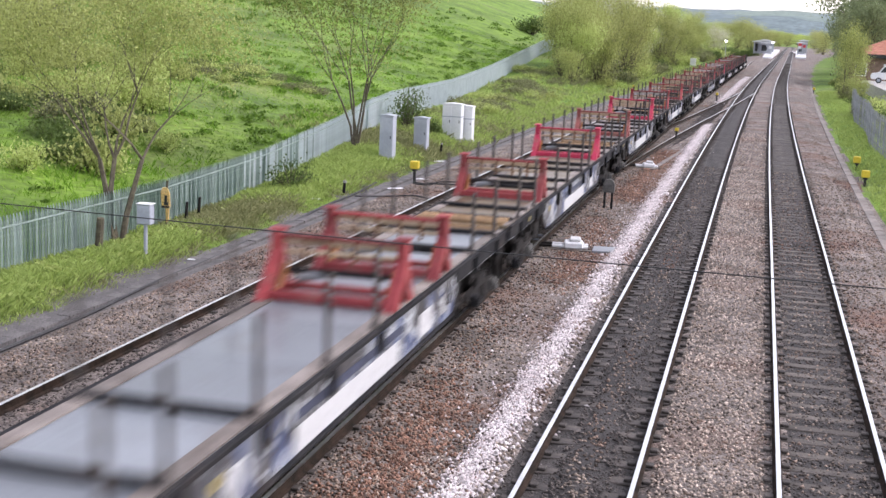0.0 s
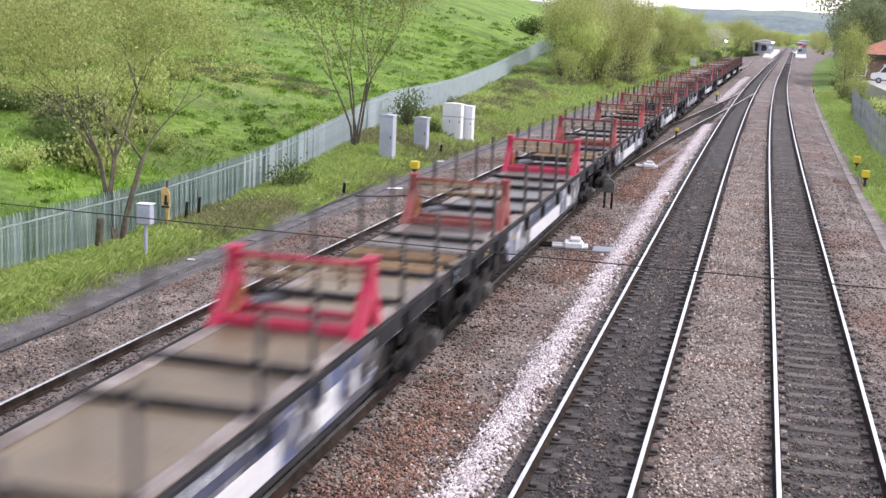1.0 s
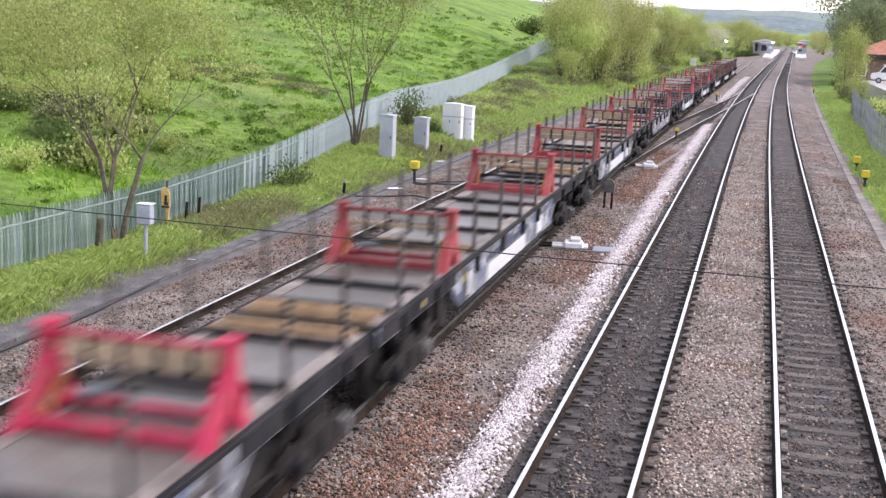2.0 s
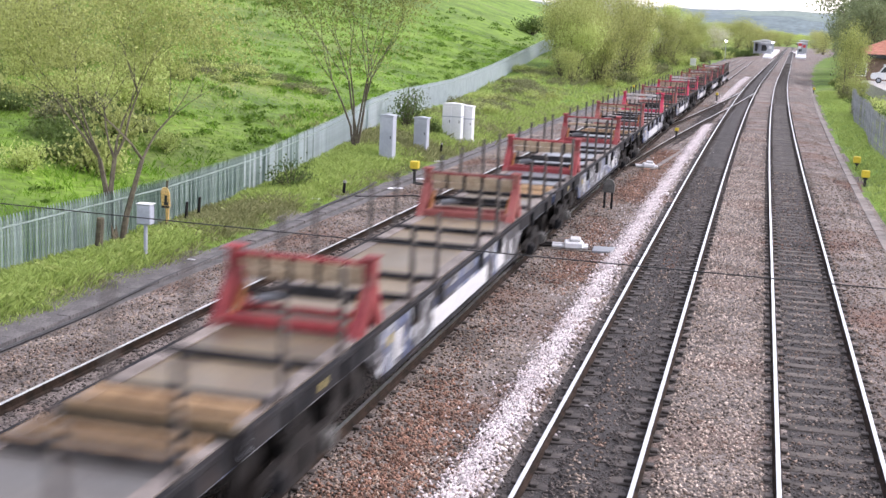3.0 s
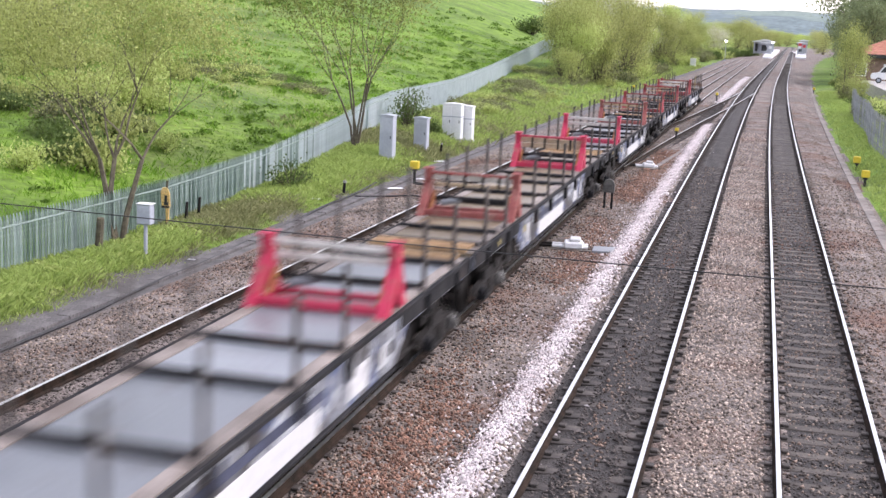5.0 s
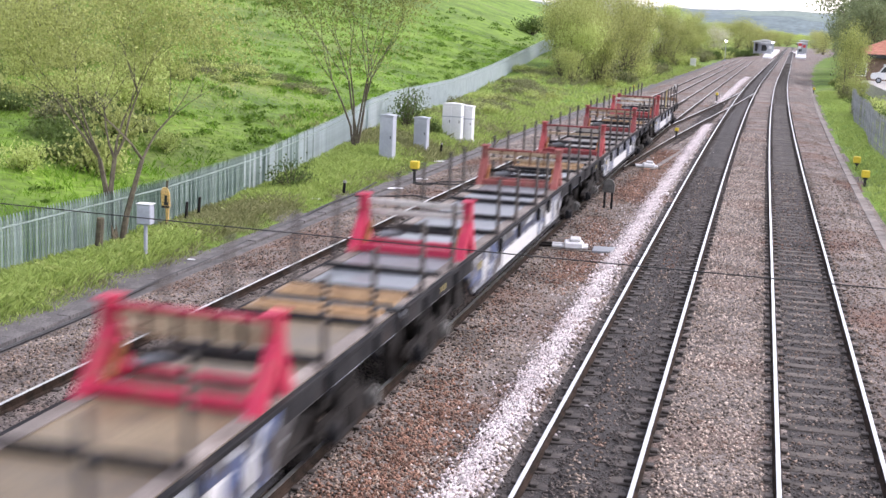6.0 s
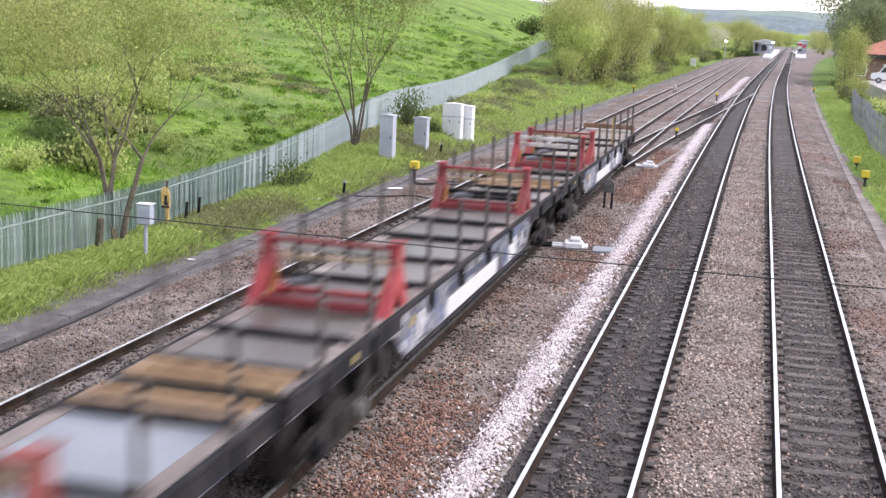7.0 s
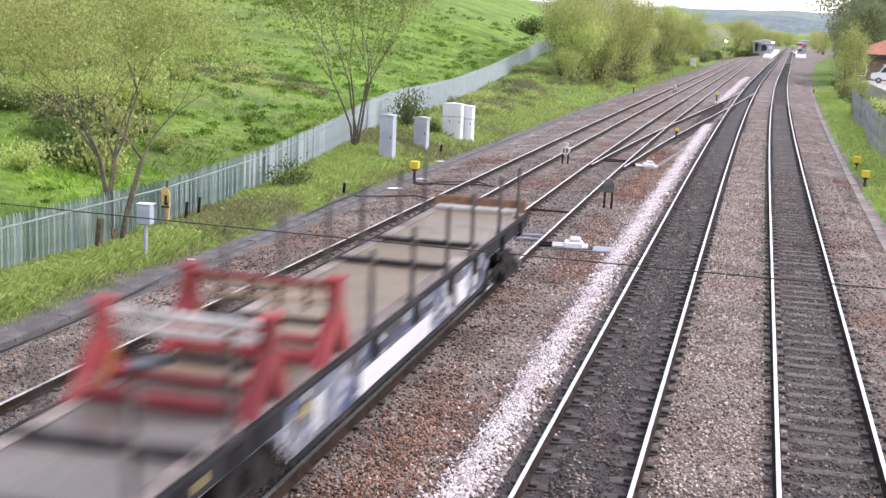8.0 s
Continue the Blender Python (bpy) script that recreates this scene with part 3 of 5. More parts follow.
def make_wagon(frames, deck, rear=False, fore=None, bars=(3.2, 1.3, -1.5, -3.7), posts=None, ends=END_BARS, panel=(-2.7, 1.9), timbers=()):
    posts = (*END_POSTS, *(bars if posts is None else posts))
    bars = sorted((*ends, *bars))
    w = thing("flat_wagon", "long flat wagon with red load frames and dark stanchions", "wagon", group="wagons of the train")
    lo = DECK - 0.30
    fish = [(-HALF, DECK - 0.02), (-HALF, lo), (-6.2, lo), (-5.5, 0.68), (5.5, 0.68), (6.2, lo), (HALF, lo), (HALF, DECK - 0.02)]
    for side in (-1, 1):
        x = side * SIDE
        bm = bmesh.new()
        prism(bm, fish, "x", x - 0.03, x + 0.03)
        sill = part("sill", bm, M_SILL, w, "fish-bellied side sill covered in faded blue and grey scrawl")
        bm = bmesh.new()
        box(bm, *sorted((x - side * 0.03, x + side * 0.06)), -HALF, HALF, DECK - 0.05, DECK + 0.03, 0.012)
        part("top_flange", bm, M_STEEL, sill)
        bm = bmesh.new()
        box(bm, *sorted((x - side * 0.08, x + side * 0.09)), -5.5, 5.5, 0.64, 0.69, 0.01)
        part("bottom_flange", bm, M_STEEL, sill)
        a, b = sorted((x + side * 0.032, x + side * 0.040))
        if panel:
            bm = bmesh.new()
            box(bm, a, b, panel[0], panel[1], 0.71, 1.06, 0.002)
            part("white_panel", bm, M_WHITE, sill, "plain white panel painted on the sill")
            bm = bmesh.new()
            box(bm, a + side * 0.002, b + side * 0.002, panel[0] - 0.02, panel[1] + 0.3, 1.14, 1.27)
            part("dark_panel", bm, M_NAVY, sill, "dark band above the white panel")
        for end in (-1, 1):
            bm = bmesh.new()
            box(bm, a, b, *sorted((end * 5.75, end * HALF)), lo + 0.02, DECK - 0.06, 0.002)
            part("end_plate", bm, M_STEEL, sill, "dark grimy plate above the bogie")
        for yy, m, ln, z0, z1 in ((-4.6, M_WHITE, 0.35, 0.8, 1.25), (-5.1, M_PLATE, 0.22, 1.12, 1.28), (-8.2, M_PLATE, 0.16, 1.29, 1.40), (3.6, M_WHITE, 0.9, 0.78, 1.2), (4.8, M_WHITE, 0.22, 0.85, 1.2), (5.25, M_BLACK, 0.16, 0.95, 1.15)):
            bm = bmesh.new()
            box(bm, a + side * 0.006, b + side * 0.006, yy - ln / 2, yy + ln / 2, z0, z1, 0.002)
            part("plate", bm, m, sill, "small marking plate")
    bm = bmesh.new()
    box(bm, -0.25, 0.25, -HALF + 0.1, HALF - 0.1, 0.82, DECK - 0.05, 0.02)
    for yy in (-7.5, -3.5, 0, 3.5, 7.5):
        box(bm, -1.17, 1.17, yy - 0.1, yy + 0.1, 0.9, DECK - 0.04)
    box(bm, -0.55, 0.55, -5.2, -1.2, 0.42, 0.95, 0.04)
    box(bm, -0.6, 0.3, 0.8, 3.4, 0.45, 0.95, 0.04)
    cyl(bm, (0.45, 3.9, 0.72), (0.45, 5.1, 0.72), 0.2, seg=14)
    part("underframe", bm, M_BLACK, w, "black underframe of beams")
    for end in (-1, 1):
        bm = bmesh.new()
        box(bm, -1.08, 1.08, *sorted((end * 5.75, end * 6.5)), 0.50, 1.16, 0.04)
        box(bm, -0.98, 0.98, *sorted((end * 6.55, end * 7.25)), 0.38, 1.0, 0.05)
        for side in (-1, 1):
            cyl(bm, (side * 1.0, end * 6.2, 0.62), (side * 1.0, end * 7.3, 0.50), 0.04, seg=8)
        part("brake_gear", bm, M_BLACK, w, "grimy black brake gear")
    edges = [-HALF] + list(bars) + [HALF]
    cuts = []
    for a, b in zip(edges, edges[1:]):
        k = max(1, round((b - a) / 2.4))
        cuts += [(a + (b - a) * i / k, a + (b - a) * (i + 1) / k) for i in range(k)]
    for a, b in cuts:
        bm = bmesh.new()
        box(bm, -1.155, 1.155, a + 0.006, b - 0.006, DECK - 0.03, DECK + 0.015)
        part("deck_panel", bm, fore if fore and b < -4.0 else deck, w, "worn wet deck panel")
    for side in (-1, 1):
        for a, b in zip(edges, edges[1:]):
            bm = bmesh.new()
            box(bm, *sorted((side * 0.93, side * 1.15)), a + 0.11, b - 0.11, DECK + 0.017, DECK + 0.04)
            part("edge_board", bm, M_EDGE, w, "pale tan board along the deck edge")
    for yy in bars:
        bm = bmesh.new()
        box(bm, -1.12, 1.12, yy - 0.10, yy + 0.10, DECK + 0.015, DECK + 0.11, 0.02)
        part("cross_bar", bm, M_STEEL, w, "dark raised cross bar")
    for yy in (-10.3, *timbers) if rear else (-10.3, 10.3, *timbers):
        for o in (-0.26, 0.2):
            bm = bmesh.new()
            box(bm, -1.07, 1.04, yy + o - 0.075, yy + o + 0.075, DECK + 0.016, DECK + 0.11, 0.012)
            part("packing_timber", bm, M_TIMBER, w, "yellow-brown packing timber")
    for yy in posts:
        for side in (-1, 1):
            bm = bmesh.new()
            x = side * 1.165
            box(bm, x - 0.036, x + 0.036, yy - 0.042, yy + 0.042, DECK - 0.25, DECK + 1.28, 0.01)
            box(bm, x - 0.06, x + 0.06, yy - 0.08, yy + 0.08, DECK - 0.03, DECK + 0.12, 0.01)
            st = part("stanchion", bm, M_POST, w, "slim dark steel stanchion in a socket")
            bm = bmesh.new()
            a, b = sorted((side * 1.222, side * 1.30))
            prism(bm, [(yy - 0.09, DECK - 0.02), (yy + 0.09, DECK - 0.02), (yy + 0.09, DECK - 0.26), (yy + 0.04, DECK - 0.36), (yy - 0.04, DECK - 0.36), (yy - 0.09, DECK - 0.26)], "x", a, b)
            part("pocket", bm, M_STEEL, st, "dark stanchion pocket on the sill")
    for y in (-HALF + 2.0, HALF - 2.0):
        wheelset_bogie(w, y)
    for end in (-1, 1):
        bm = bmesh.new()
        box(bm, -1.17, 1.17, *sorted((end * HALF, end * (HALF - 0.12))), DECK - 0.36, DECK - 0.03, 0.02)
        part("headstock", bm, M_BLACK, w)
        for side in (-1, 1):
            bm = bmesh.new()
            cyl(bm, (side * 0.87, end * HALF, 1.06), (side * 0.87, end * (HALF + 0.16), 1.06), 0.09, seg=10)
            cyl(bm, (side * 0.87, end * (HALF + 0.16), 1.06), (side * 0.87, end * (HALF + 0.22), 1.06), 0.22, seg=16)
            part("buffer", bm, M_BLACK, w, "black round buffer")
        bm = bmesh.new()
        cyl(bm, (0, end * HALF, 0.98), (0, end * (HALF + 0.24), 0.96), 0.05, seg=8)
        part("coupling", bm, M_BLACK, w)
    if rear:
        bm = bmesh.new()
        box(bm, -1.17, 1.17, HALF - 0.10, HALF - 0.02, DECK, DECK + 0.34, 0.015)
        part("headboard", bm, M_RUST, w, "rusty brown end board")
        bm = bmesh.new()
        box(bm, -1.05, 1.0, HALF - 0.50, HALF - 0.12, DECK + 0.016, DECK + 0.13, 0.02)
        part("chock", bm, M_CONC, w, "pale block behind the end board")
        bm = bmesh.new()
        cyl(bm, (1.0, 3.2, DECK), (1.02, 3.15, DECK + 1.2), 0.03, seg=8)
        part("strap", bm, M_PLATE, w, "yellow strap hanging on a stanchion")
    for y, paint, planks in frames:
        load_frame(w, y, paint, planks)
    return w


def wagon_rows(k):
    rows = []
    for i in range(17):
        t = i * 0.5
        y = 231.9 + 3.80 - PITCH_WAGON * k - SPEED * t
        a = math.atan2(x_train(y + 8) - x_train(y - 8), 16.0)
        rows.append((t, Matrix.Translation(((x_train(y + 7.7) + x_train(y - 7.7)) / 2, y, 0)) @ Matrix.Rotation(-a, 4, "Z")))
    return rows


WAGONS = []


def make_train():
    """From the rear: deck, paint and planks of the rear frame, of the front frame, extra timbers, white panel."""
    tail = make_wagon(((-3.6, M_RED, "tan"), (-6.0, M_RED, "open")), M_TAN, rear=True, fore=M_DULLDECK, bars=(2.9, 5.4), ends=(-9.85, -8.0), posts=(-2.2, 0.1, 2.5, 4.6), panel=(-2.8, 1.2))
    tagged(tail, "rearmost flat wagon with a brown end board and paired red frames")
    WAGONS.append(tail)
    for deck, p1, k1, p2, k2, timbers, panel, inner in (
            (M_DULLDECK, M_RED, "tan", M_RED, "pale", (), (-2.7, 1.9), (3.2, 0.8, -1.7, -4.0)),
            (M_GREYDECK, M_BROWNRED, "tan", M_CRIMSON, "open", (), (-2.7, 1.9), (3.4, 1.8, -0.9, -3.1)),
            (M_TAN, M_CRIMSON, "wide", M_BROWNRED, "pale", (), (-3.0, 1.2), (3.3, 1.3, -1.4, -3.7)),
            (M_GREYDECK, M_CRIMSON, "open", M_BROWNRED, "tan", (), (-2.9, 1.9), (3.1, 1.2, -1.5, -3.6)),
            (M_GREYDECK, M_RED, "pale", M_RED, "wide", (), None, (2.9, 1.1, -1.7, -4.0)),
            (M_TAN, M_BROWNRED, "wide", M_RED, "wide", (), (-2.4, 2.2), (3.3, 1.4, -2.0, -3.7)),
            (M_DULLDECK, M_RED, "tan", M_RED, "pale", (-3.9,), (-2.9, 1.6), (3.1, 1.0, -1.5, -4.1)),
            (M_DULLDECK, M_CRIMSON, "wide", M_BROWNRED, "tan", (), (-2.9, 1.9), (3.4, 1.2, -1.3, -3.6)),
            (M_TAN, M_CRIMSON, "tan", M_RED, "tan", (), (-2.4, 1.9), (3.2, 1.4, -1.6, -3.8))):
        WAGONS.append(make_wagon(((5.83, p1, k1), (-5.77, p2, k2)), deck, bars=inner, timbers=timbers, panel=panel))
    front = make_wagon(((5.2, M_RED, "tan"), (2.5, M_RED, "tan")), M_GREYDECK, bars=(-6.1, -3.8), posts=(-6.1, -3.8, -1.4, 0.8))
    tagged(front, "flat wagon with a grey deck and two red frames close together")
    WAGONS.append(front)
    for k, w in enumerate(WAGONS):
        w.matrix_basis = wagon_rows(k)[0][1]


make_train()


# ---------- fence ----------
def make_fence():
    fence = thing("palisade_fence", "pale grey-green steel palisade fence along the meadow", "fence")
    bm = bmesh.new()
    va = [bm.verts.new(v) for v in ((-0.014, -0.058, 0), (0.014, -0.02, 0), (0.014, 0.02, 0), (-0.014, 0.058, 0))]
    vb = [bm.verts.new(v) for v in ((-0.014, -0.058, PALE - 0.13), (0.014, -0.02, PALE), (0.014, 0.02, PALE), (-0.014, 0.058, PALE - 0.13))]
    for i in range(3):
        bm.faces.new((va[i], va[i + 1], vb[i + 1], vb[i]))
    bmesh.ops.solidify(bm, geom=bm.faces[:], thickness=0.004)
    pale = meshed("pale", bm, M_GALV)
    tinted = pale.copy()
    tinted.materials[0] = M_GALVGREEN
    rng = random.Random(12)
    y, n = 12.0, 0
    rest_v, rest_f = [], []
    base = [v.co.copy() for v in pale.vertices]
    polys = [tuple(q.vertices) for q in pale.polygons]
    posts = []
    while y < 200:
        x, top = fence_at(y)
        x2, _ = fence_at(y + 0.5)
        a = math.atan2(x2 - x, 0.5)
        m = Matrix.Translation((x, y, top - PALE)) @ Matrix.Rotation(-a, 4, "Z") @ Matrix.Rotation(math.pi, 4, "Z")
        if 23 < y < 65 and n < 300:
            # Nearer pales take the darker green, with a ragged changeover.
            o = new("pale", tinted if y + rng.uniform(-6, 6) < 46 else pale)
            o.parent = fence
            o.matrix_basis = m
            n += 1
        else:
            b = len(rest_v)
            rest_v += [tuple(m @ v) for v in base]
            rest_f += [tuple(i + b for i in q) for q in polys]
        y += 0.145 * math.cos(a)
    tagged(raw("pale_run", rest_v, rest_f, M_GALV, fence), kind="stuff")
    post = bmesh.new()
    box(post, -0.05, 0.05, -0.03, 0.03, -0.3, PALE - 0.25)
    post_me = meshed("fence_post", post, M_GALV)
    line = []
    y = 12.0
    while y < 200:
        x, top = fence_at(y)
        o = new("fence_post", post_me)
        o.parent = fence
        o.matrix_basis = Matrix.Translation((x - 0.08, y, top - PALE))
        line.append((x, y, top))
        y += 2.75
    for dz in (-0.28, -1.35):
        verts, faces = [], []
        for x, y, t in line:
            for ox, oz in ((-0.012, -0.02), (0.012, -0.02), (0.012, 0.02), (-0.012, 0.02)):
                verts.append((x + ox + (0.03 if dz > -1 else -0.05), y, t + dz + oz))
        for i in range(len(line) - 1):
            for j in range(4):
                a, b = i * 4 + j, i * 4 + (j + 1) % 4
                faces.append((a, b, b + 4, a + 4))
        raw("fence_rail", verts, faces, M_GALVGREEN, fence)


make_fence()


# ---------- lineside ----------
SPOT = {
    "cab1": (-16.03, 52.71),
    "cab2": (-15.92, 58.02),
    "cab3": (-15.94, 64.37),
    "cab4": (-15.44, 65.21),
    "ybox": (-13.55, 48.54),
    "post": (-15.13, 28.44),
    "tree2": (-18.14, 54.40),
    "mk1": (-14.79, 43.13),
    "mk2": (-15.03, 58.42),
    "yR1": (4.94, 58.00),
    "yR2": (5.09, 65.52),
    "gs1": (-8.61, 57.18),
    "gs2": (-4.92, 43.48),
    "pm1": (-4.86, 34.91),
    "pm2": (-4.78, 58.16),
    "cab5": (-13.21, 247.71),
    "ylw": (6.39, 157.70),
    "ylw2": (-13.15, 133.32),
}


def stand(x, y, dz=0.0, rz=0.0):
    return pose(x, y, ground_z(x, y) + dz, 0, 0, rz)


def cabinet(name, label, x, y, w, d, h, material, doors=1, rz=0.0):
    c = thing(name, label, "cabinet", stand(x, y, -0.05, rz), group="lineside cabinets")
    bm = bmesh.new()
    box(bm, -w / 2 - 0.04, w / 2 + 0.04, -d / 2 - 0.04, d / 2 + 0.04, -0.2, 0.12, 0.01)
    part("plinth", bm, M_CONC, c)
    bm = bmesh.new()
    box(bm, -w / 2, w / 2, -d / 2, d / 2, 0.12, h, 0.012)
    part("body", bm, material, c)
    bm = bmesh.new()
    prism(bm, [(-w / 2 - 0.05, h), (w / 2 + 0.05, h), (w / 2 + 0.05, h + 0.04), (0, h + 0.09), (-w / 2 - 0.05, h + 0.04)], "y", -d / 2 - 0.06, d / 2 + 0.05)
    part("lid", bm, material, c, "overhanging lid")
    if doors == 2:
        bm = bmesh.new()
        box(bm, -w / 2 - 0.02, w / 2 + 0.02, -d / 2 - 0.035, d / 2 + 0.02, h * 0.66, h * 0.66 + 0.05, 0.006)
        part("band", bm, M_CAB, c, "grey band round the case")
    dw = w / doors
    for i in range(doors):
        x0 = -w / 2 + i * dw
        bm = bmesh.new()
        box(bm, x0 + 0.03, x0 + dw - 0.03, -d / 2 - 0.025, -d / 2 - 0.002, 0.2, h - 0.08, 0.008)
        dr = part("door", bm, material, c)
        bm = bmesh.new()
        box(bm, x0 + dw - 0.12, x0 + dw - 0.08, -d / 2 - 0.05, -d / 2 - 0.024, h * 0.5, h * 0.5 + 0.14, 0.006)
        part("handle", bm, M_RUBBER, dr, "dark handle")
    return c


cabinet("lineside_cabinet", "tall grey steel cabinet standing in the grass", *SPOT["cab1"], 0.62, 0.55, 2.02, M_CAB, 1)
cabinet("lineside_cabinet", "slim pale grey steel cabinet in the grass", *SPOT["cab2"], 0.66, 0.5, 1.58, M_CAB, 1)
cabinet("lineside_cabinet", "wide white cabinet with double doors", *SPOT["cab3"], 1.05, 0.55, 1.95, M_CABW, 2)
cabinet("lineside_cabinet", "white cabinet behind its wider neighbour", *SPOT["cab4"], 0.9, 0.55, 1.95, M_CABW, 2)
cabinet("lineside_cabinet", "white cabinet far along the line", *SPOT["cab5"], 1.1, 0.8, 1.7, M_CABW, 1)


def post_box():
    t = thing("junction_box", "light grey junction box on a slim post beside the path", "junction box", stand(*SPOT["post"]))
    bm = bmesh.new()
    cyl(bm, (0, 0, -0.2), (0, 0, 1.0), 0.05, seg=12)
    part("post", bm, M_CAB, t)
    bm = bmesh.new()
    box(bm, -0.19, 0.19, -0.13, 0.13, 0.98, 1.50, 0.02)
    part("case", bm, M_CAB, t)
    bm = bmesh.new()
    box(bm, -0.21, 0.21, -0.15, 0.15, 1.50, 1.53, 0.01)
    part("lid", bm, M_CABW, t)


post_box()


def signal_box(x, y, label="yellow lineside box on a black stand", h=0.55, s=1.0):
    t = thing("lineside_box", label, "box", stand(x, y), group="yellow lineside boxes")
    bm = bmesh.new()
    cyl(bm, (0, 0, -0.1), (0, 0, h), 0.06, seg=10)
    box(bm, -0.1, 0.1, -0.1, 0.1, h - 0.08, h, 0.01)
    part("stand", bm, M_RUBBER, t)
    bm = bmesh.new()
    box(bm, -0.18 * s, 0.18 * s, -0.14 * s, 0.14 * s, h, h + 0.32 * s, 0.03 * s)
    part("case", bm, M_YELLOW, t)
    return t


signal_box(*SPOT["ybox"])
signal_box(*SPOT["yR1"], h=0.4)
signal_box(*SPOT["yR2"], h=0.4)
signal_box(*SPOT["ylw"], h=0.4, s=0.8)
signal_box(*SPOT["ylw2"], h=0.6, s=0.7)


def point_machine(x, y, rz):
    t = thing("point_machine", "white point machine with rods beside the rails", "point machine", stand(x, y, 0.02, rz), group="point machines")
    bm = bmesh.new()
    box(bm, -0.28, 0.28, -0.26, 0.26, 0.0, 0.20, 0.04)
    part("case", bm, M_CABW, t)
    bm = bmesh.new()
    box(bm, -0.12, 0.20, -0.20, 0.34, 0.19, 0.29, 0.03)
    part("cover", bm, M_WHITE, t)
    for k in (-0.16, 0.2):
        bm = bmesh.new()
        cyl(bm, (-0.62, k, 0.06), (0.42, k, 0.06), 0.05, seg=8)
        part("rod", bm, M_CABW, t)
        bm = bmesh.new()
        cyl(bm, (-1.0, k, 0.06), (-0.62, k, 0.06), 0.04, seg=8)
        part("rod_end", bm, M_BLACK, t)
    for k in (-0.3, 0.3):
        bm = bmesh.new()
        box(bm, -1.1, 0.5, k - 0.1, k + 0.1, -0.12, 0.0, 0.01)
        part("bearer", bm, M_DSLEEPER, t)


point_machine(*SPOT["pm1"], 8)
point_machine(*SPOT["pm2"], 8)


# ---------- trees ----------
def leaf_cloud(rng, pts, size, per, spread):
    verts, faces = [], []
    for c in pts:
        for _ in range(per):
            o = Vector((rng.gauss(0, spread), rng.gauss(0, spread), rng.gauss(0, spread * 0.8))) + c
            s = size * rng.uniform(0.6, 1.3)
            q = Euler((rng.uniform(0, 6.3), rng.uniform(0, 6.3), rng.uniform(0, 6.3))).to_matrix()
            b = len(verts)
            for u, v in ((-0.5, 0), (0, -0.28), (0.5, 0), (0, 0.28)):
                verts.append(tuple(o + q @ Vector((u * s, v * s, 0.06 * s if u == 0 else 0))))
            faces.append((b, b + 1, b + 2, b + 3))
    return verts, faces


def limb(verts, faces, p0, p1, r0, r1, seg=6):
    d = (p1 - p0).normalized()
    u = d.orthogonal().normalized()
    v = d.cross(u)
    b = len(verts)
    for p, r in ((p0, r0), (p1, r1)):
        for i in range(seg):
            a = 6.2832 * i / seg
            verts.append(tuple(p + (u * math.cos(a) + v * math.sin(a)) * r))
    for i in range(seg):
        j = (i + 1) % seg
        faces.append((b + i, b + j, b + seg + j, b + seg + i))


def grow(rng, verts, faces, tips, p, d, length, r, depth, lift, wide):
    steps = 3
    for i in range(steps):
        q = p + d * (length / steps)
        r2 = r * 0.86
        limb(verts, faces, p, q, r, r2, 8 if r > 0.09 else 5 if r > 0.04 else 3)
        p, r = q, r2
        d = (d + Vector((rng.gauss(0, 0.13), rng.gauss(0, 0.13), lift * 0.12))).normalized()
        if depth <= 3:
            tips.append(p.copy())
    if depth == 0:
        return
    for i in range(rng.choice((2, 3, 3))):
        nd = (d + Vector((rng.gauss(0, wide), rng.gauss(0, wide), rng.gauss(0.1, wide * 0.5)))).normalized()
        grow(rng, verts, faces, tips, p, nd, length * rng.uniform(0.62, 0.85), r * 0.66, depth - 1, lift, wide)


def tree(name, label, x, y, height, stems, seed, leaf, size=0.09, per=7, spread=0.22, wide=0.5, depth=4, category="tree", group="", r=0.11, dz=-0.1, skirt=0, lean=0.28):
    rng = random.Random(seed)
    t = thing(name, label, category, stand(x, y, dz), group)
    v, f, tips = [], [], []
    for i in range(stems):
        a = rng.uniform(0, 6.28)
        d = Vector((math.cos(a) * lean * (stems > 1), math.sin(a) * lean * (stems > 1), 1)).normalized()
        grow(rng, v, f, tips, Vector((math.cos(a) * 0.1, math.sin(a) * 0.1, 0)), d, height * 0.30, r / (1 + 0.25 * (stems - 1)), depth, 0.6, wide)
    for i in range(skirt):
        a, s = rng.uniform(0, 6.28), rng.random() ** 0.5 * height * 0.24
        p = Vector((math.cos(a) * s, math.sin(a) * s, rng.uniform(0.02, 0.4) * height))
        limb(v, f, Vector((0, 0, 0.1)), p, 0.03, 0.008, 3)
        tips.append(p)
    raw("trunk", v, f, M_BARK, t)
    lv, lf = leaf_cloud(rng, tips, size, per, spread)
    raw("crown", lv, lf, leaf, t)
    return t


tree("tree", "young willow with thin pale spring leaves before the fence", -17.15, 30.7, 8.6, 3, 4, M_LEAF, 0.085, 16, 0.42, 0.50, 5, r=0.155)
tree("tree", "slender many-stemmed willow coming into leaf", *SPOT["tree2"], 11.5, 6, 11, M_LEAF, 0.12, 22, 0.5, 0.27, 4, r=0.135, lean=0.15)


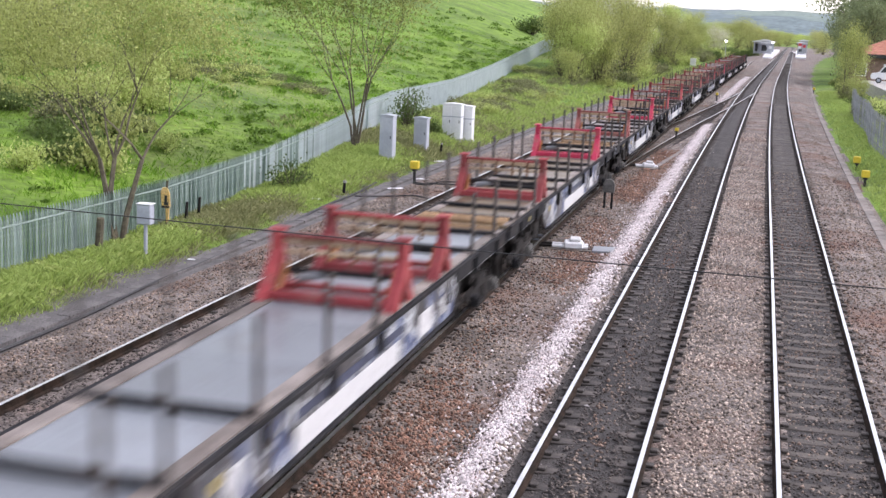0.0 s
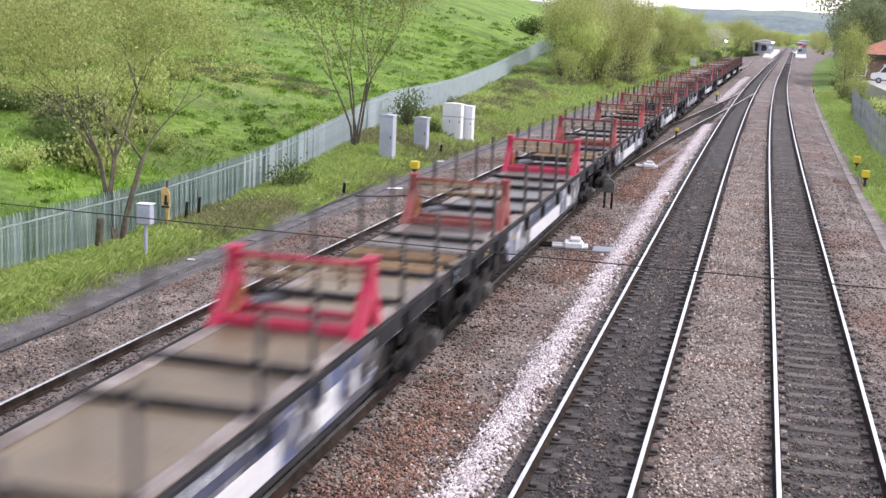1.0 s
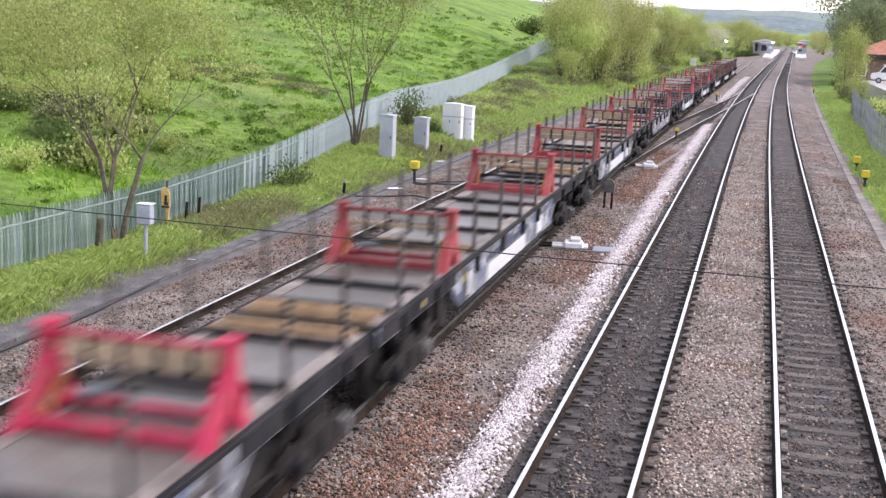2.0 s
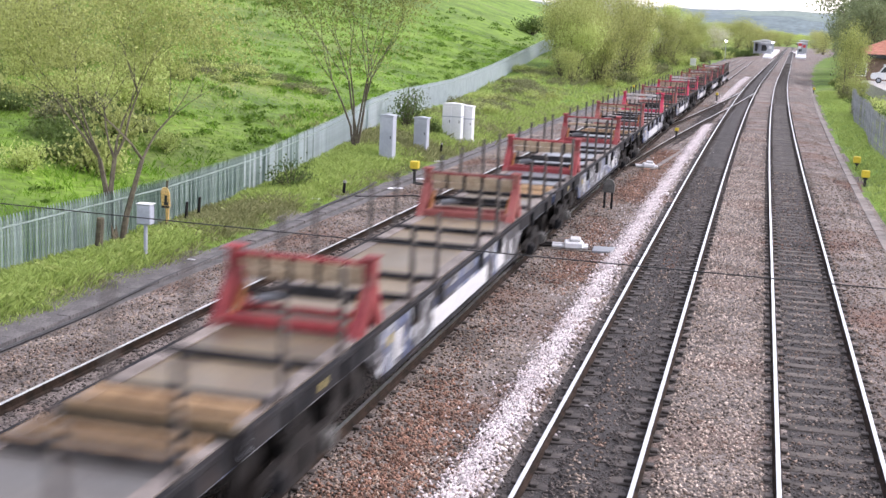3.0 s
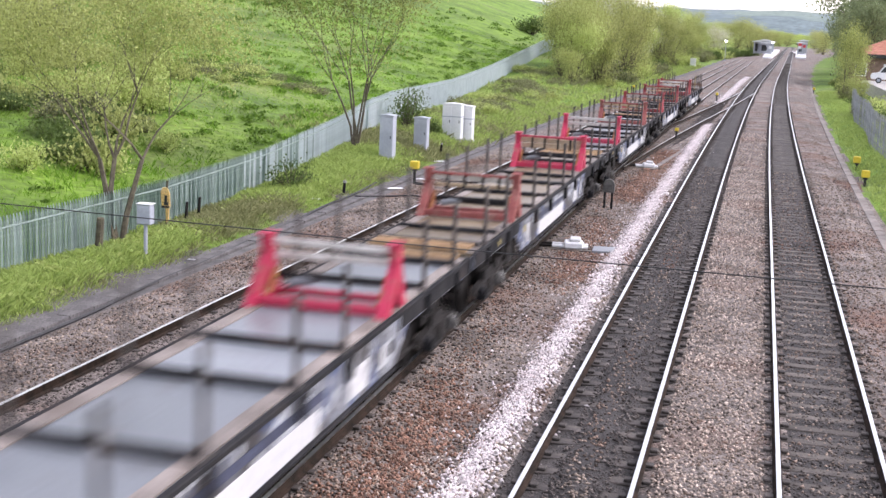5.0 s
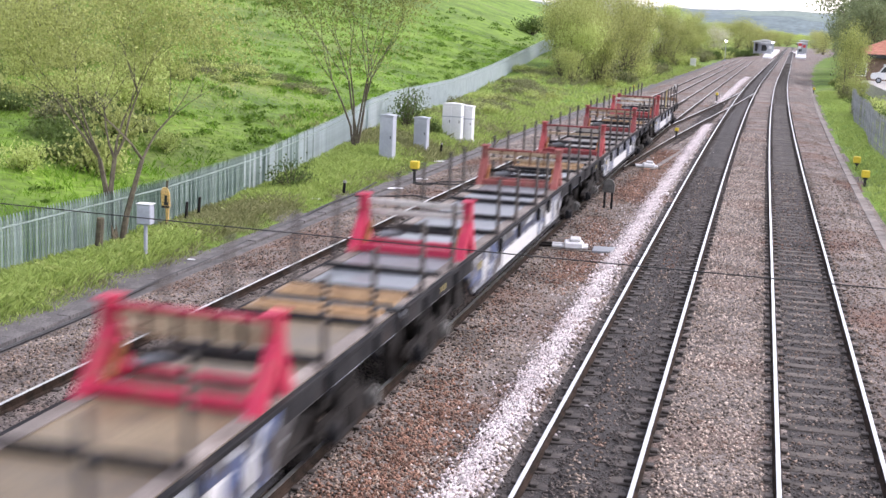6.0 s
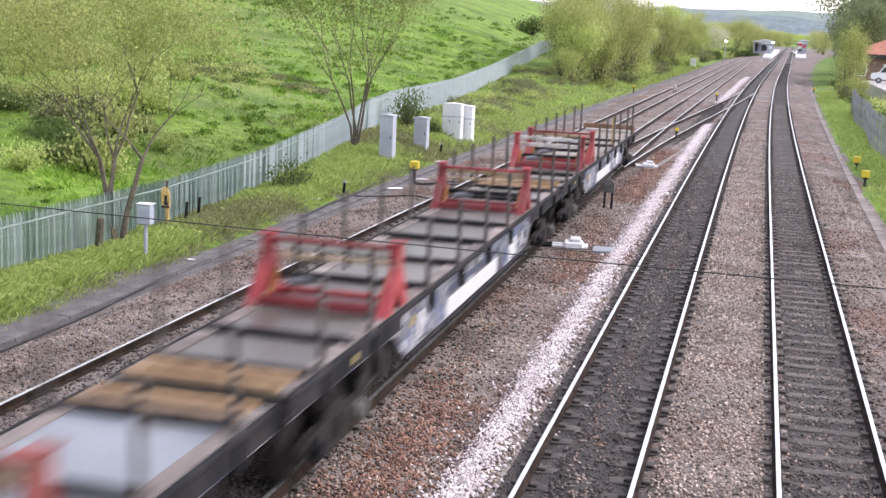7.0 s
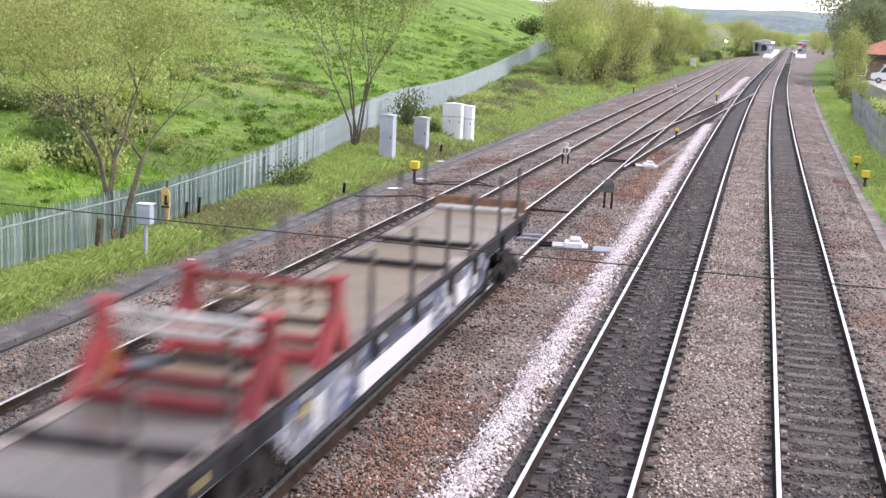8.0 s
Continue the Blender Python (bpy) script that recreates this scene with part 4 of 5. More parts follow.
def bush(label, x, y, h, w, seed, leaf, n=40, size=0.12, per=14, name="bush", group=""):
    rng = random.Random(seed)
    t = thing(name, label, "bush", stand(x, y, -0.1), group)
    v, f, pts = [], [], []
    for i in range(n):
        a, s = rng.uniform(0, 6.28), rng.random() ** 0.5
        top = Vector((math.cos(a) * s * w, math.sin(a) * s * w, h * (0.35 + 0.65 * rng.random()) * (1 - 0.45 * s * s)))
        limb(v, f, Vector((math.cos(a) * 0.1 * w, math.sin(a) * 0.1 * w, 0)), top, 0.02 + 0.006 * h, 0.006, 3)
        pts += [top, top * 0.8, top * 0.6 + Vector((0, 0, 0.05 * h))]
    raw("branchwork", v, f, M_BARK, t)
    lv, lf = leaf_cloud(rng, pts, size, per, 0.10 * h + 0.05 * w)
    raw("foliage", lv, lf, leaf, t)
    return t


bush("straggly dark green shrub at the fence", -16.9, 43.2, 1.25, 0.95, 3, M_LEAF3, 34, 0.10, 9)
bush("low dark shrub growing against the white cabinets", -16.75, 63.2, 1.0, 0.5, 8, M_LEAF3, 26, 0.11, 9)
bush("upright shrub beside the cabinets", -18.2, 63.3, 2.9, 0.75, 5, M_LEAF3, 44, 0.12, 12)

# shrubs and trees of the banks: built once, then set along the line
BANK = [tree("tree", "leafy spring tree on the railway bank", -40, 140 + i * 5, 7.5, 3, 30 + i, lf, 0.19, 17, 0.68, 0.5, 3, group="bank trees", r=0.14, skirt=45) for i, lf in enumerate((M_LEAF, M_LEAF2, M_LEAF5, M_BLOSSOM))]
SHRUB = [bush("dense green hawthorn shrub in rough grass", -45, 120 + i * 4, 2.2, 1.9, 50 + i, lf, 40, 0.27, 10, group="field shrubs") for i, lf in enumerate((M_LEAF2, M_LEAF3, M_LEAF, M_BRAMBLE))]


DARKTREE = tree("tree", "tall dark tree behind the yard", 44, 225, 8.5, 3, 44, M_LEAF4, 0.20, 34, 0.55, 0.48, 3, group="bank trees", r=0.2, skirt=60)


def bank_place(kind, x, y, scale, rz, tall=1.0):
    return copy_thing(kind, Matrix.Translation((x, y, ground_z(x, y) - 0.15)) @ Matrix.Rotation(rz, 4, "Z") @ Matrix.Diagonal((scale, scale, scale * tall, 1)))


def plant_banks():
    rng = random.Random(77)
    for i in range(90):
        y = 130 + 312 * (i / 90) ** 1.2 + rng.uniform(-3, 3)
        x = max(x_far(y) - 8.0 - rng.uniform(0, 13) * (0.5 + y / 300), -0.148 * y)
        k = rng.choice((0, 1, 1, 2, 0, 3))
        bank_place(BANK[k], x, y, rng.uniform(0.85, 1.25) * (1 - 0.10 * smooth(170, 260, y)), rng.uniform(0, 6.28), rng.uniform(1.0, 1.5) - 0.1 * smooth(170, 260, y))
    for i in range(50):
        y = 135 + rng.random() * 265
        x = x_far(y) - 6.5 - rng.uniform(0, 5)
        bank_place(rng.choice(SHRUB), x, y, rng.uniform(0.6, 1.3), rng.uniform(0, 6.28))
    for x, y, sc, tall in ((-20.8, 131, 0.75, 1.75), (-19.0, 127, 0.5, 1.2), (-17.2, 136, 0.6, 1.3)):
        bank_place(BANK[0], x, y, sc, y, tall)
    # beyond the other side of the line
    for i in range(40):
        y = 185 + 300 * (i / 40) + rng.uniform(-3, 3)
        x = x_right(y) + 7.5 + 0.02 * y + rng.uniform(0, 16)
        bank_place(DARKTREE, x, y, rng.uniform(1.1, 1.8), rng.uniform(0, 6.28))
    for i in range(30):
        bank_place(DARKTREE, 17.5 + i * 2.4 + rng.uniform(-2, 2), rng.uniform(205, 260), rng.uniform(1.9, 2.7), rng.uniform(0, 6.28))
    for x, y, s, h in ((8.7, 138, 1.15, 3.2), (9.6, 146, 1.0, 2.6), (9.9, 134, 0.7, 1.8)):
        bank_place(BANK[0], x, y, 0.55 * s, h, 0.62 * h)
    for i in range(56):
        y = 84 + rng.random() * 104
        x = x_right(y) + 6.1 + 0.004 * y + rng.uniform(0, 1.9)
        bank_place(SHRUB[rng.choice((0, 1, 2, 3))], x, y, rng.uniform(0.35, 0.7), rng.uniform(0, 6.28))
    for x, y, s in ((9.6, 112, 0.8), (10.4, 106, 0.9), (9.0, 104, 0.6), (11.5, 100, 0.9), (11.0, 92, 0.8), (12.4, 88, 0.9)):
        bank_place(SHRUB[0], x, y, s, s * 40)
    for i in range(26):
        y = rng.uniform(330, 420)
        bank_place(SHRUB[rng.choice((0, 1))], x_far(y) - 7 + rng.uniform(-3, 9) * ((y - 330) / 90), y, rng.uniform(0.8, 1.6), rng.uniform(0, 6.28))
    # round the station and beyond
    for i in range(70):
        y = rng.uniform(430, 1300)
        side = rng.choice((-1, 1))
        x = x_mid(y) + (9 if side < 0 else 13) * side + side * rng.uniform(0, 1) ** 1.5 * 70
        bank_place(BANK[rng.choice((1, 2, 1, 2))], x, y, rng.uniform(1.2, 2.0), rng.uniform(0, 6.28))
    for i in range(30):
        y = rng.uniform(900, 1400)
        bank_place(BANK[rng.choice((1, 2))], x_mid(y) + rng.uniform(-16, 16), y, rng.uniform(1.2, 1.8), rng.uniform(0, 6.28))
    # thicket in the meadow beyond the fence
    for i in range(95):
        y = rng.uniform(33, 70)
        x = fence_at(y)[0] - 5 - rng.uniform(0, 1) ** 0.8 * 28
        if x > -0.42 * y - 4.0:
            continue
        bank_place(SHRUB[rng.choice((0, 0, 2, 2, 1))], x, y, rng.uniform(0.4, 0.95), rng.uniform(0, 6.28))
    # low bramble beds in the open meadow and on the bank
    for i in range(70):
        f, e = rng.random(), rng.uniform(-1, 1)
        x, y = -39.5 + 9.0 * f + 3.0 * e, 81 - 4.5 * f + 6.5 * e
        bank_place(SHRUB[rng.choice((3, 3, 3, 0, 1))], x, y, rng.uniform(0.28, 0.55), rng.uniform(0, 6.28), 0.55)
    for i in range(60):
        y = rng.uniform(80, 138)
        x = fence_at(y)[0] + 0.8 + rng.random() * 0.6 * (x_far(y) - 5 - fence_at(y)[0])
        bank_place(SHRUB[rng.choice((3, 3, 3, 0, 2))], x, y, rng.uniform(0.3, 0.7), rng.uniform(0, 6.28), 0.65)
    for i in range(26):
        y = rng.uniform(43, 53)
        bank_place(SHRUB[rng.choice((1, 1, 3))], rng.uniform(-35, -27.5), y, rng.uniform(0.35, 0.7), rng.uniform(0, 6.28), 0.8)
    for i in range(7):
        bank_place(SHRUB[3], -52 - i * 1.6 + rng.uniform(-2, 2), 79 + i * 2.2, rng.uniform(1.0, 1.4), rng.uniform(0, 6.28))
    for x, y, s in ((-43, 232, 1.8),):
        bank_place(SHRUB[1], x, y, s, s)
    # the first of each kind stand on the bank too
    for i, ob in enumerate(BANK + SHRUB):
        y = 196 + 13 * i
        x = x_far(y) - 11 - 1.5 * (i % 3)
        ob.matrix_basis = Matrix.Translation((x, y, ground_z(x, y) - 0.15))


plant_banks()


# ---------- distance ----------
# Ridge mesh whose colour carries the haze; no volume is used.
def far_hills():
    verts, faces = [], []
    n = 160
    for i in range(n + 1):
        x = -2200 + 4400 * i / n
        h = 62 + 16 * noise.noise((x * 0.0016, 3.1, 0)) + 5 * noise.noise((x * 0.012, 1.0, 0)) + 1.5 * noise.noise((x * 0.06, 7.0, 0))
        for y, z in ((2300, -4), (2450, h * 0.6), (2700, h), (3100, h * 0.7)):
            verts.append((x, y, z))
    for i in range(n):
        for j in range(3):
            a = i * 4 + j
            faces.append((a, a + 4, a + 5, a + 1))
    tagged(raw("backdrop", verts, faces, M_HAZEHILL, smooth=True), "distant wooded hills with blue-green haze in their colour", "hills", kind="structure")


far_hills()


M_WEATHER = mat("weathered steel pales", (0.22, 0.23, 0.25), (0.34, 0.35, 0.37), 0.7, scale=1.5, fine=20, fine_amt=0.15, bump=0.1, rand=0.25)


# ---------- station in the distance ----------
def station():
    for nm, side, y0, y1, lo, hi in (("left", -1, 385, 560, -4.4, -1.75), ("right", 1, 415, 560, 1.75, 5.0)):
        cen = x_mid if side < 0 else x_right
        verts, faces = [], []
        ys = [y0 + (y1 - y0) * i / 8 for i in range(9)]
        for i, y in enumerate(ys):
            top = 0.9 if i else 0.15
            for u, z in ((lo, -0.4), (hi, -0.4), (hi, top - 0.1), (hi + 0.08 * (side < 0), top), (lo - 0.08 * (side > 0), top)):
                verts.append((cen(y) + u, y, z))
        for i in range(8):
            for j in range(5):
                a, b = i * 5 + j, i * 5 + (j + 1) % 5
                faces.append((a, b, b + 5, a + 5))
        faces += [(4, 3, 2, 1, 0), tuple(40 + i for i in range(5))]
        p = thing("platform", "pale concrete station platform beside the rails", "platform", group="station platforms")
        raw("slab", verts, faces, M_CABW, p)
        y = y0 + 24
        bm = bmesh.new()
        xa, xb = sorted((cen(y) + side * 2.1, cen(y) + side * 2.45))
        box(bm, xa, xb, y0 + 24, y0 + 120, 0.9, 0.93)
        part("coping", bm, M_CABW, p, "white platform edge")


station()


def shelter(x, y, w, d, h, label, sign):
    t = thing("platform_shelter", label, "shelter", pose(x, y, 0.9), group="platform shelters")
    for px in (-w / 2, w / 2):
        for py in (-d / 2, d / 2):
            bm = bmesh.new()
            box(bm, px - 0.08, px + 0.08, py - 0.08, py + 0.08, 0, h)
            part("post", bm, M_CAB, t)
    bm = bmesh.new()
    prism(bm, [(-w / 2 - 0.6, h), (w / 2 + 0.6, h), (w / 2 + 0.6, h + 0.15), (0, h + 0.5), (-w / 2 - 0.6, h + 0.15)], "y", -d / 2 - 0.5, d / 2 + 0.5)
    part("roof", bm, M_CABW, t)
    bm = bmesh.new()
    box(bm, -w / 2, w / 2, d / 2 - 0.15, d / 2, 0.1, h - 0.1)
    box(bm, -w / 2, -w / 2 + 0.12, -d / 2, d / 2 - 0.16, 0.9, h - 0.1)
    part("wall", bm, M_CAB, t, "pale panelled wall")
    bm = bmesh.new()
    box(bm, -w * 0.32, w * 0.1, d / 2 - 0.20, d / 2 - 0.16, 0.8, h - 0.5)
    part("window", bm, M_GLASSD, t)
    if sign:
        bm = bmesh.new()
        box(bm, -w / 2 - 0.1, -w / 2 + 1.1, -d / 2 - 0.2, -d / 2 - 0.1, h - 1.3, h + 0.2, 0.03)
        part("sign", bm, M_REDSIGN, t, "red square sign")
    return t


shelter(x_mid(400) - 4.3, 402, 3.2, 8, 3.2, "white canopied shelter on the platform", False)
shelter(x_mid(420) - 4.9, 424, 2.6, 6, 4.0, "tall pale shelter with dark glazing on the platform", False)
shelter(x_mid(395) - 6.6, 398, 1.8, 5, 3.6, "pale shelter at the platform end", False)
shelter(x_mid(440) - 3.6, 446, 2.6, 8, 3.6, "small white shelter farther along the platform", False)
shelter(x_right(430) + 3.4, 432, 2.2, 8, 3.6, "pale shelter with a red sign", True)
shelter(x_right(455) + 4.2, 458, 2.2, 8, 4.4, "pale shelter farther along the platform", False)


def platform_sign(x, y, h, w, m, label):
    t = thing("platform_sign", label, "sign", pose(x, y, 0.9), group="platform signs")
    for side in (-1, 1):
        bm = bmesh.new()
        cyl(bm, (side * w * 0.4, 0, -0.05), (side * w * 0.4, 0, h), 0.06, seg=8)
        part("post", bm, M_CAB, t)
    bm = bmesh.new()
    box(bm, -w / 2, w / 2, -0.09, -0.062, h - 0.9, h, 0.01)
    part("board", bm, m, t)


for sx, sy, sh, sw, sm, sl in ((-2.6, 392, 2.6, 1.0, M_CABW, "white board on posts on the platform"), (-3.9, 388, 2.2, 0.8, M_RUBBER, "dark board on posts on the platform"),
                               (-3.2, 410, 3.4, 1.2, M_GLASSD, "dark board on tall posts on the platform"), (6.2, 420, 2.8, 1.0, M_CABW, "white board on posts on the platform"),
                               (7.6, 424, 3.2, 0.9, M_REDSIGN, "red board on posts on the platform")):
    platform_sign(x_mid(sy) + sx, sy, sh, sw, sm, sl)


def lamp(x, y, z, base):
    t = thing("signal_lamp", "lit white lamp on a slim grey post", "lamp", pose(x, y, base), group="lit lamps")
    bm = bmesh.new()
    cyl(bm, (0, 0, -0.3), (0, 0, z - base - 0.3), 0.08, seg=8)
    part("post", bm, M_CAB, t)
    bm = bmesh.new()
    box(bm, -0.35, 0.35, -0.1, 0.2, z - base - 0.55, z - base + 0.55, 0.05)
    part("backplate", bm, M_RUBBER, t)
    bm = bmesh.new()
    cyl(bm, (0, -0.2, z - base), (0, -0.1, z - base), 0.27, seg=14)
    part("lens", bm, M_GLOW, t, "glowing white lens")


lamp(-9.6, 330, 4.6, ground_z(-9.6, 330))
lamp(x_mid(420) - 2.4, 420, 4.4, 0.9)


# ---------- beyond the right-hand side ----------
def building():
    t = thing("brick_building", "low brick building with a red tiled roof", "building", pose(18.3, 174, 0.2, 0, 0, -6))
    bm = bmesh.new()
    box(bm, -7, 9, 0, 9, -1.5, 4.2)
    part("wall", bm, M_BRICK, t)
    bm = bmesh.new()
    cs = [bm.verts.new(v) for v in ((-7.7, -0.8, 4.2), (9.7, -0.8, 4.2), (9.7, 9.8, 4.2), (-7.7, 9.8, 4.2), (-2.6, 4.5, 6.3), (4.6, 4.5, 6.3))]
    for q in ((0, 1, 5, 4), (1, 2, 5), (2, 3, 4, 5), (3, 0, 4), (3, 2, 1, 0)):
        bm.faces.new([cs[k] for k in q])
    part("roof", bm, M_ROOF, t, "red tiled hipped roof")
    bm = bmesh.new()
    box(bm, -7.7, 9.7, -0.9, -0.72, 3.75, 4.25)
    part("fascia", bm, M_RUBBER, t, "dark gutter board")
    for i in range(4):
        x = -5.5 + i * 3.6
        bm = bmesh.new()
        box(bm, x - 0.75, x + 0.75, -0.06, -0.005, 1.3, 3.0)
        w = part("window", bm, M_CABW, t, "white framed window")
        bm = bmesh.new()
        box(bm, x - 0.62, x + 0.62, -0.075, -0.062, 1.42, 2.88)
        part("pane", bm, M_GLASSD, w)


building()


def van(x, y, rz, label):
    t = thing("van", label, "van", pose(x, y, ground_z(x, y), 0, 0, rz), group="parked vehicles")
    bm = bmesh.new()
    prism(bm, [(-2.6, 0.45), (2.5, 0.45), (2.6, 0.9), (2.45, 1.15), (1.7, 1.25), (1.05, 2.15), (0.7, 2.3), (-2.5, 2.3), (-2.62, 2.1)], "x", -0.95, 0.95)
    bmesh.ops.bevel(bm, geom=bm.edges[:], offset=0.06, segments=2, affect="EDGES")
    part("body", bm, M_CABW, t, "white van body")
    for s in (-1, 1):
        bm = bmesh.new()
        prism(bm, [(0.15, 1.3), (1.5, 1.3), (1.0, 1.98), (0.15, 1.98)], "x", *sorted((s * 0.951, s * 0.965)))
        part("side_window", bm, M_GLASSD, t)
        for yy in (-1.6, 1.6):
            bm = bmesh.new()
            cyl(bm, (s * 0.72, yy, 0.34), (s * 0.97, yy, 0.34), 0.34, seg=20)
            wh = part("wheel", bm, M_RUBBER, t)
            bm = bmesh.new()
            cyl(bm, (s * 0.96, yy, 0.34), (s * 0.985, yy, 0.34), 0.2, seg=16)
            part("rim", bm, M_CAB, wh)


def yard():
    """Raised paved yard on which the vehicles stand."""
    bm = bmesh.new()
    box(bm, 12.5, 40, 112, 166, -1.5, 1.2)
    part("yard", bm, M_CONC, None)
    tagged(bpy.data.objects["yard"], "raised concrete yard behind the lineside fence", "yard", kind="structure")


yard()
for vx, vy in ((15.4, 158), (20.6, 160)):
    van(vx, vy, 84, "white van parked in the yard")
    bpy.data.objects[[o.name for o in bpy.data.objects if o.name.startswith("van")][-1]].location.z = 1.2


def right_fence():
    f = thing("palisade_fence", "weathered grey palisade fence beside the yard", "fence")
    y, i = 58.0, 0
    bm = bmesh.new()
    box(bm, -0.006, 0.006, -0.034, 0.034, 0, 2.2)
    pale = meshed("pale", bm, M_WEATHER)
    bm = bmesh.new()
    box(bm, -0.05, 0.05, -0.04, 0.04, -0.2, 2.0)
    post = meshed("fence_post", bm, M_WEATHER)
    while y < 112:
        x = 6.45 + 0.0245 * (y - 62) + 0.12 * math.sin(y * 0.3)
        o = new("pale", pale)
        o.parent = f
        o.matrix_basis = pose(x, y, ground_z(x, y) - 0.02, 0, 2.0 * math.sin(i * 1.7), 0)
        if i % 18 == 0:
            o = new("fence_post", post)
            o.parent = f
            o.matrix_basis = pose(x + 0.07, y, ground_z(x, y))
        y += 0.18
        i += 1
    for z in (0.4, 1.9):
        verts, faces = [], []
        ys = [58 + 2 * k for k in range(28)]
        for yy in ys:
            x = 6.45 + 0.0245 * (yy - 62) + 0.12 * math.sin(yy * 0.3) + 0.04
            g = ground_z(x, yy) + z
            for a, b in ((-0.02, -0.03), (0.02, -0.03), (0.02, 0.03), (-0.02, 0.03)):
                verts.append((x + a, yy, g + b))
        for k in range(len(ys) - 1):
            for j in range(4):
                a, b = k * 4 + j, k * 4 + (j + 1) % 4
                faces.append((a, b, b + 4, a + 4))
        raw("fence_rail", verts, faces, M_WEATHER, f)


right_fence()


# ---------- small lineside things ----------
def ground_signal(x, y, label):
    """Two legs and a rounded case; the pale ones carry a white disc with dark bars and a small top plate."""
    t = thing("ground_signal", label, "signal", stand(x, y), group="ground signals")
    pale = "pale" in label
    for s in (-0.13, 0.13):
        bm = bmesh.new()
        box(bm, s - 0.035, s + 0.035, -0.03, 0.03, -0.1, 0.62)
        part("leg", bm, M_STEEL, t)
    bm = bmesh.new()
    if pale:
        cyl(bm, (0, -0.10, 0.62), (0, 0.04, 0.62), 0.21, seg=20)
        part("disc", bm, M_PALEPLANK, t, "white disc with dark bars")
        for u in (-0.075, 0.075):
            bm = bmesh.new()
            box(bm, u - 0.035, u + 0.035, -0.108, -0.101, 0.53, 0.72)
            part("bar", bm, M_RUBBER, t)
        bm = bmesh.new()
        box(bm, -0.13, 0.13, -0.08, 0.04, 0.86, 1.0, 0.02)
        part("top_plate", bm, M_PALEPLANK, t)
    else:
        prism(bm, [(-0.2, 0.60), (0.2, 0.60), (0.2, 0.92), (0.13, 1.04), (0.0, 1.08), (-0.13, 1.04), (-0.2, 0.92)], "y", -0.12, 0.08)
        case = part("case", bm, M_AXLE, t)
        bm = bmesh.new()
        box(bm, -0.15, 0.15, -0.14, -0.121, 0.66, 0.92, 0.01)
        part("face_plate", bm, M_AXLE, case)
    return t


ground_signal(*SPOT["gs1"], "pale ground signal on two legs between the tracks")
ground_signal(*SPOT["gs2"], "grey ground signal on two legs beside the rails")
signal_box(-4.65, 75, h=0.5, s=0.6)
ground_signal(-8.7, 131.5, "pale ground signal on two legs between the tracks")
signal_box(-4.0, 122, h=0.6, s=0.7)


def stumps():
    for x, y, h, r, lab in ((-16.9, 29.1, 0.95, 0.11, "old cut timber post leaning by the fence"), (-17.0, 34.5, 0.75, 0.05, "short dark post in the grass"), (-17.1, 35.6, 0.75, 0.05, "short dark post in the grass"), (*SPOT["mk1"], 0.5, 0.06, "short dark marker post beside the path"), (*SPOT["mk2"], 0.55, 0.06, "short dark marker post beside the path")):
        t = thing("post", lab, "post", stand(x, y, -0.1, 0), group="short posts")
        t.matrix_basis = t.matrix_basis @ Matrix.Rotation(radians(5), 4, "Y")
        bm = bmesh.new()
        cyl(bm, (0, 0, 0), (0, 0, h + 0.1), r, r * 0.92, 9)
        bmesh.ops.bevel(bm, geom=[e for e in bm.edges if e.calc_length() < r], offset=r * 0.15, segments=1, affect="EDGES")
        part("shaft", bm, M_BARK if r > 0.08 else M_BLACK, t)
        if "marker" in lab:
            bm = bmesh.new()
            cyl(bm, (0, 0, h + 0.1), (0, 0, h + 0.18), r * 1.25, r, 9)
            part("cap", bm, M_CONC, t)


stumps()


def hanging_cloth():
    """Faded orange panel hung on a stake."""
    t = thing("warning_cloth", "faded orange cloth with dark markings hung on a stake", "cloth", stand(-17.0, 33.2, 0.3))
    bm = bmesh.new()
    cyl(bm, (0, 0.05, -0.6), (0.03, 0.05, 1.25), 0.03, seg=8)
    part("stake", bm, M_BARK, t)
    bm = bmesh.new()
    prism(bm, [(-0.14, 0.92), (-0.07, 1.05), (0.06, 1.06), (0.15, 0.9), (0.18, 0.5), (0.14, 0.42), (0.13, 0.05), (0.04, 0.0), (0.02, 0.42), (-0.10, 0.45)], "y", -0.06, -0.01)
    bmesh.ops.bevel(bm, geom=bm.edges[:], offset=0.012, segments=1, affect="EDGES")
    part("cloth", bm, M_ORANGE, t)
    for z0, z1, x0, x1 in ((0.62, 0.82, 0.0, 0.08), (0.44, 0.50, -0.1, 0.16), (0.52, 0.62, -0.02, 0.12)):
        bm = bmesh.new()
        box(bm, x0, x1, -0.075, -0.061, z0, z1, 0.004)
        part("marking", bm, M_RUBBER, t)


hanging_cloth()


def cable_run(name, label, pts, r, material=M_RUBBER, seg=6):
    verts, faces = [], []
    pts = [Vector(p) for p in pts]
    for i, p in enumerate(pts):
        d = (pts[min(i + 1, len(pts) - 1)] - pts[max(i - 1, 0)]).normalized()
        u = d.cross(Vector((0, 0, 1))).normalized()
        v = u.cross(d)
        for k in range(seg):
            a = 6.2832 * k / seg
            verts.append(tuple(p + (u * math.cos(a) + v * math.sin(a)) * r))
    for i in range(len(pts) - 1):
        for k in range(seg):
            a, b = i * seg + k, i * seg + (k + 1) % seg
            faces.append((a, b, b + seg, a + seg))
    return tagged(raw(name, verts, faces, material), label, "cable")


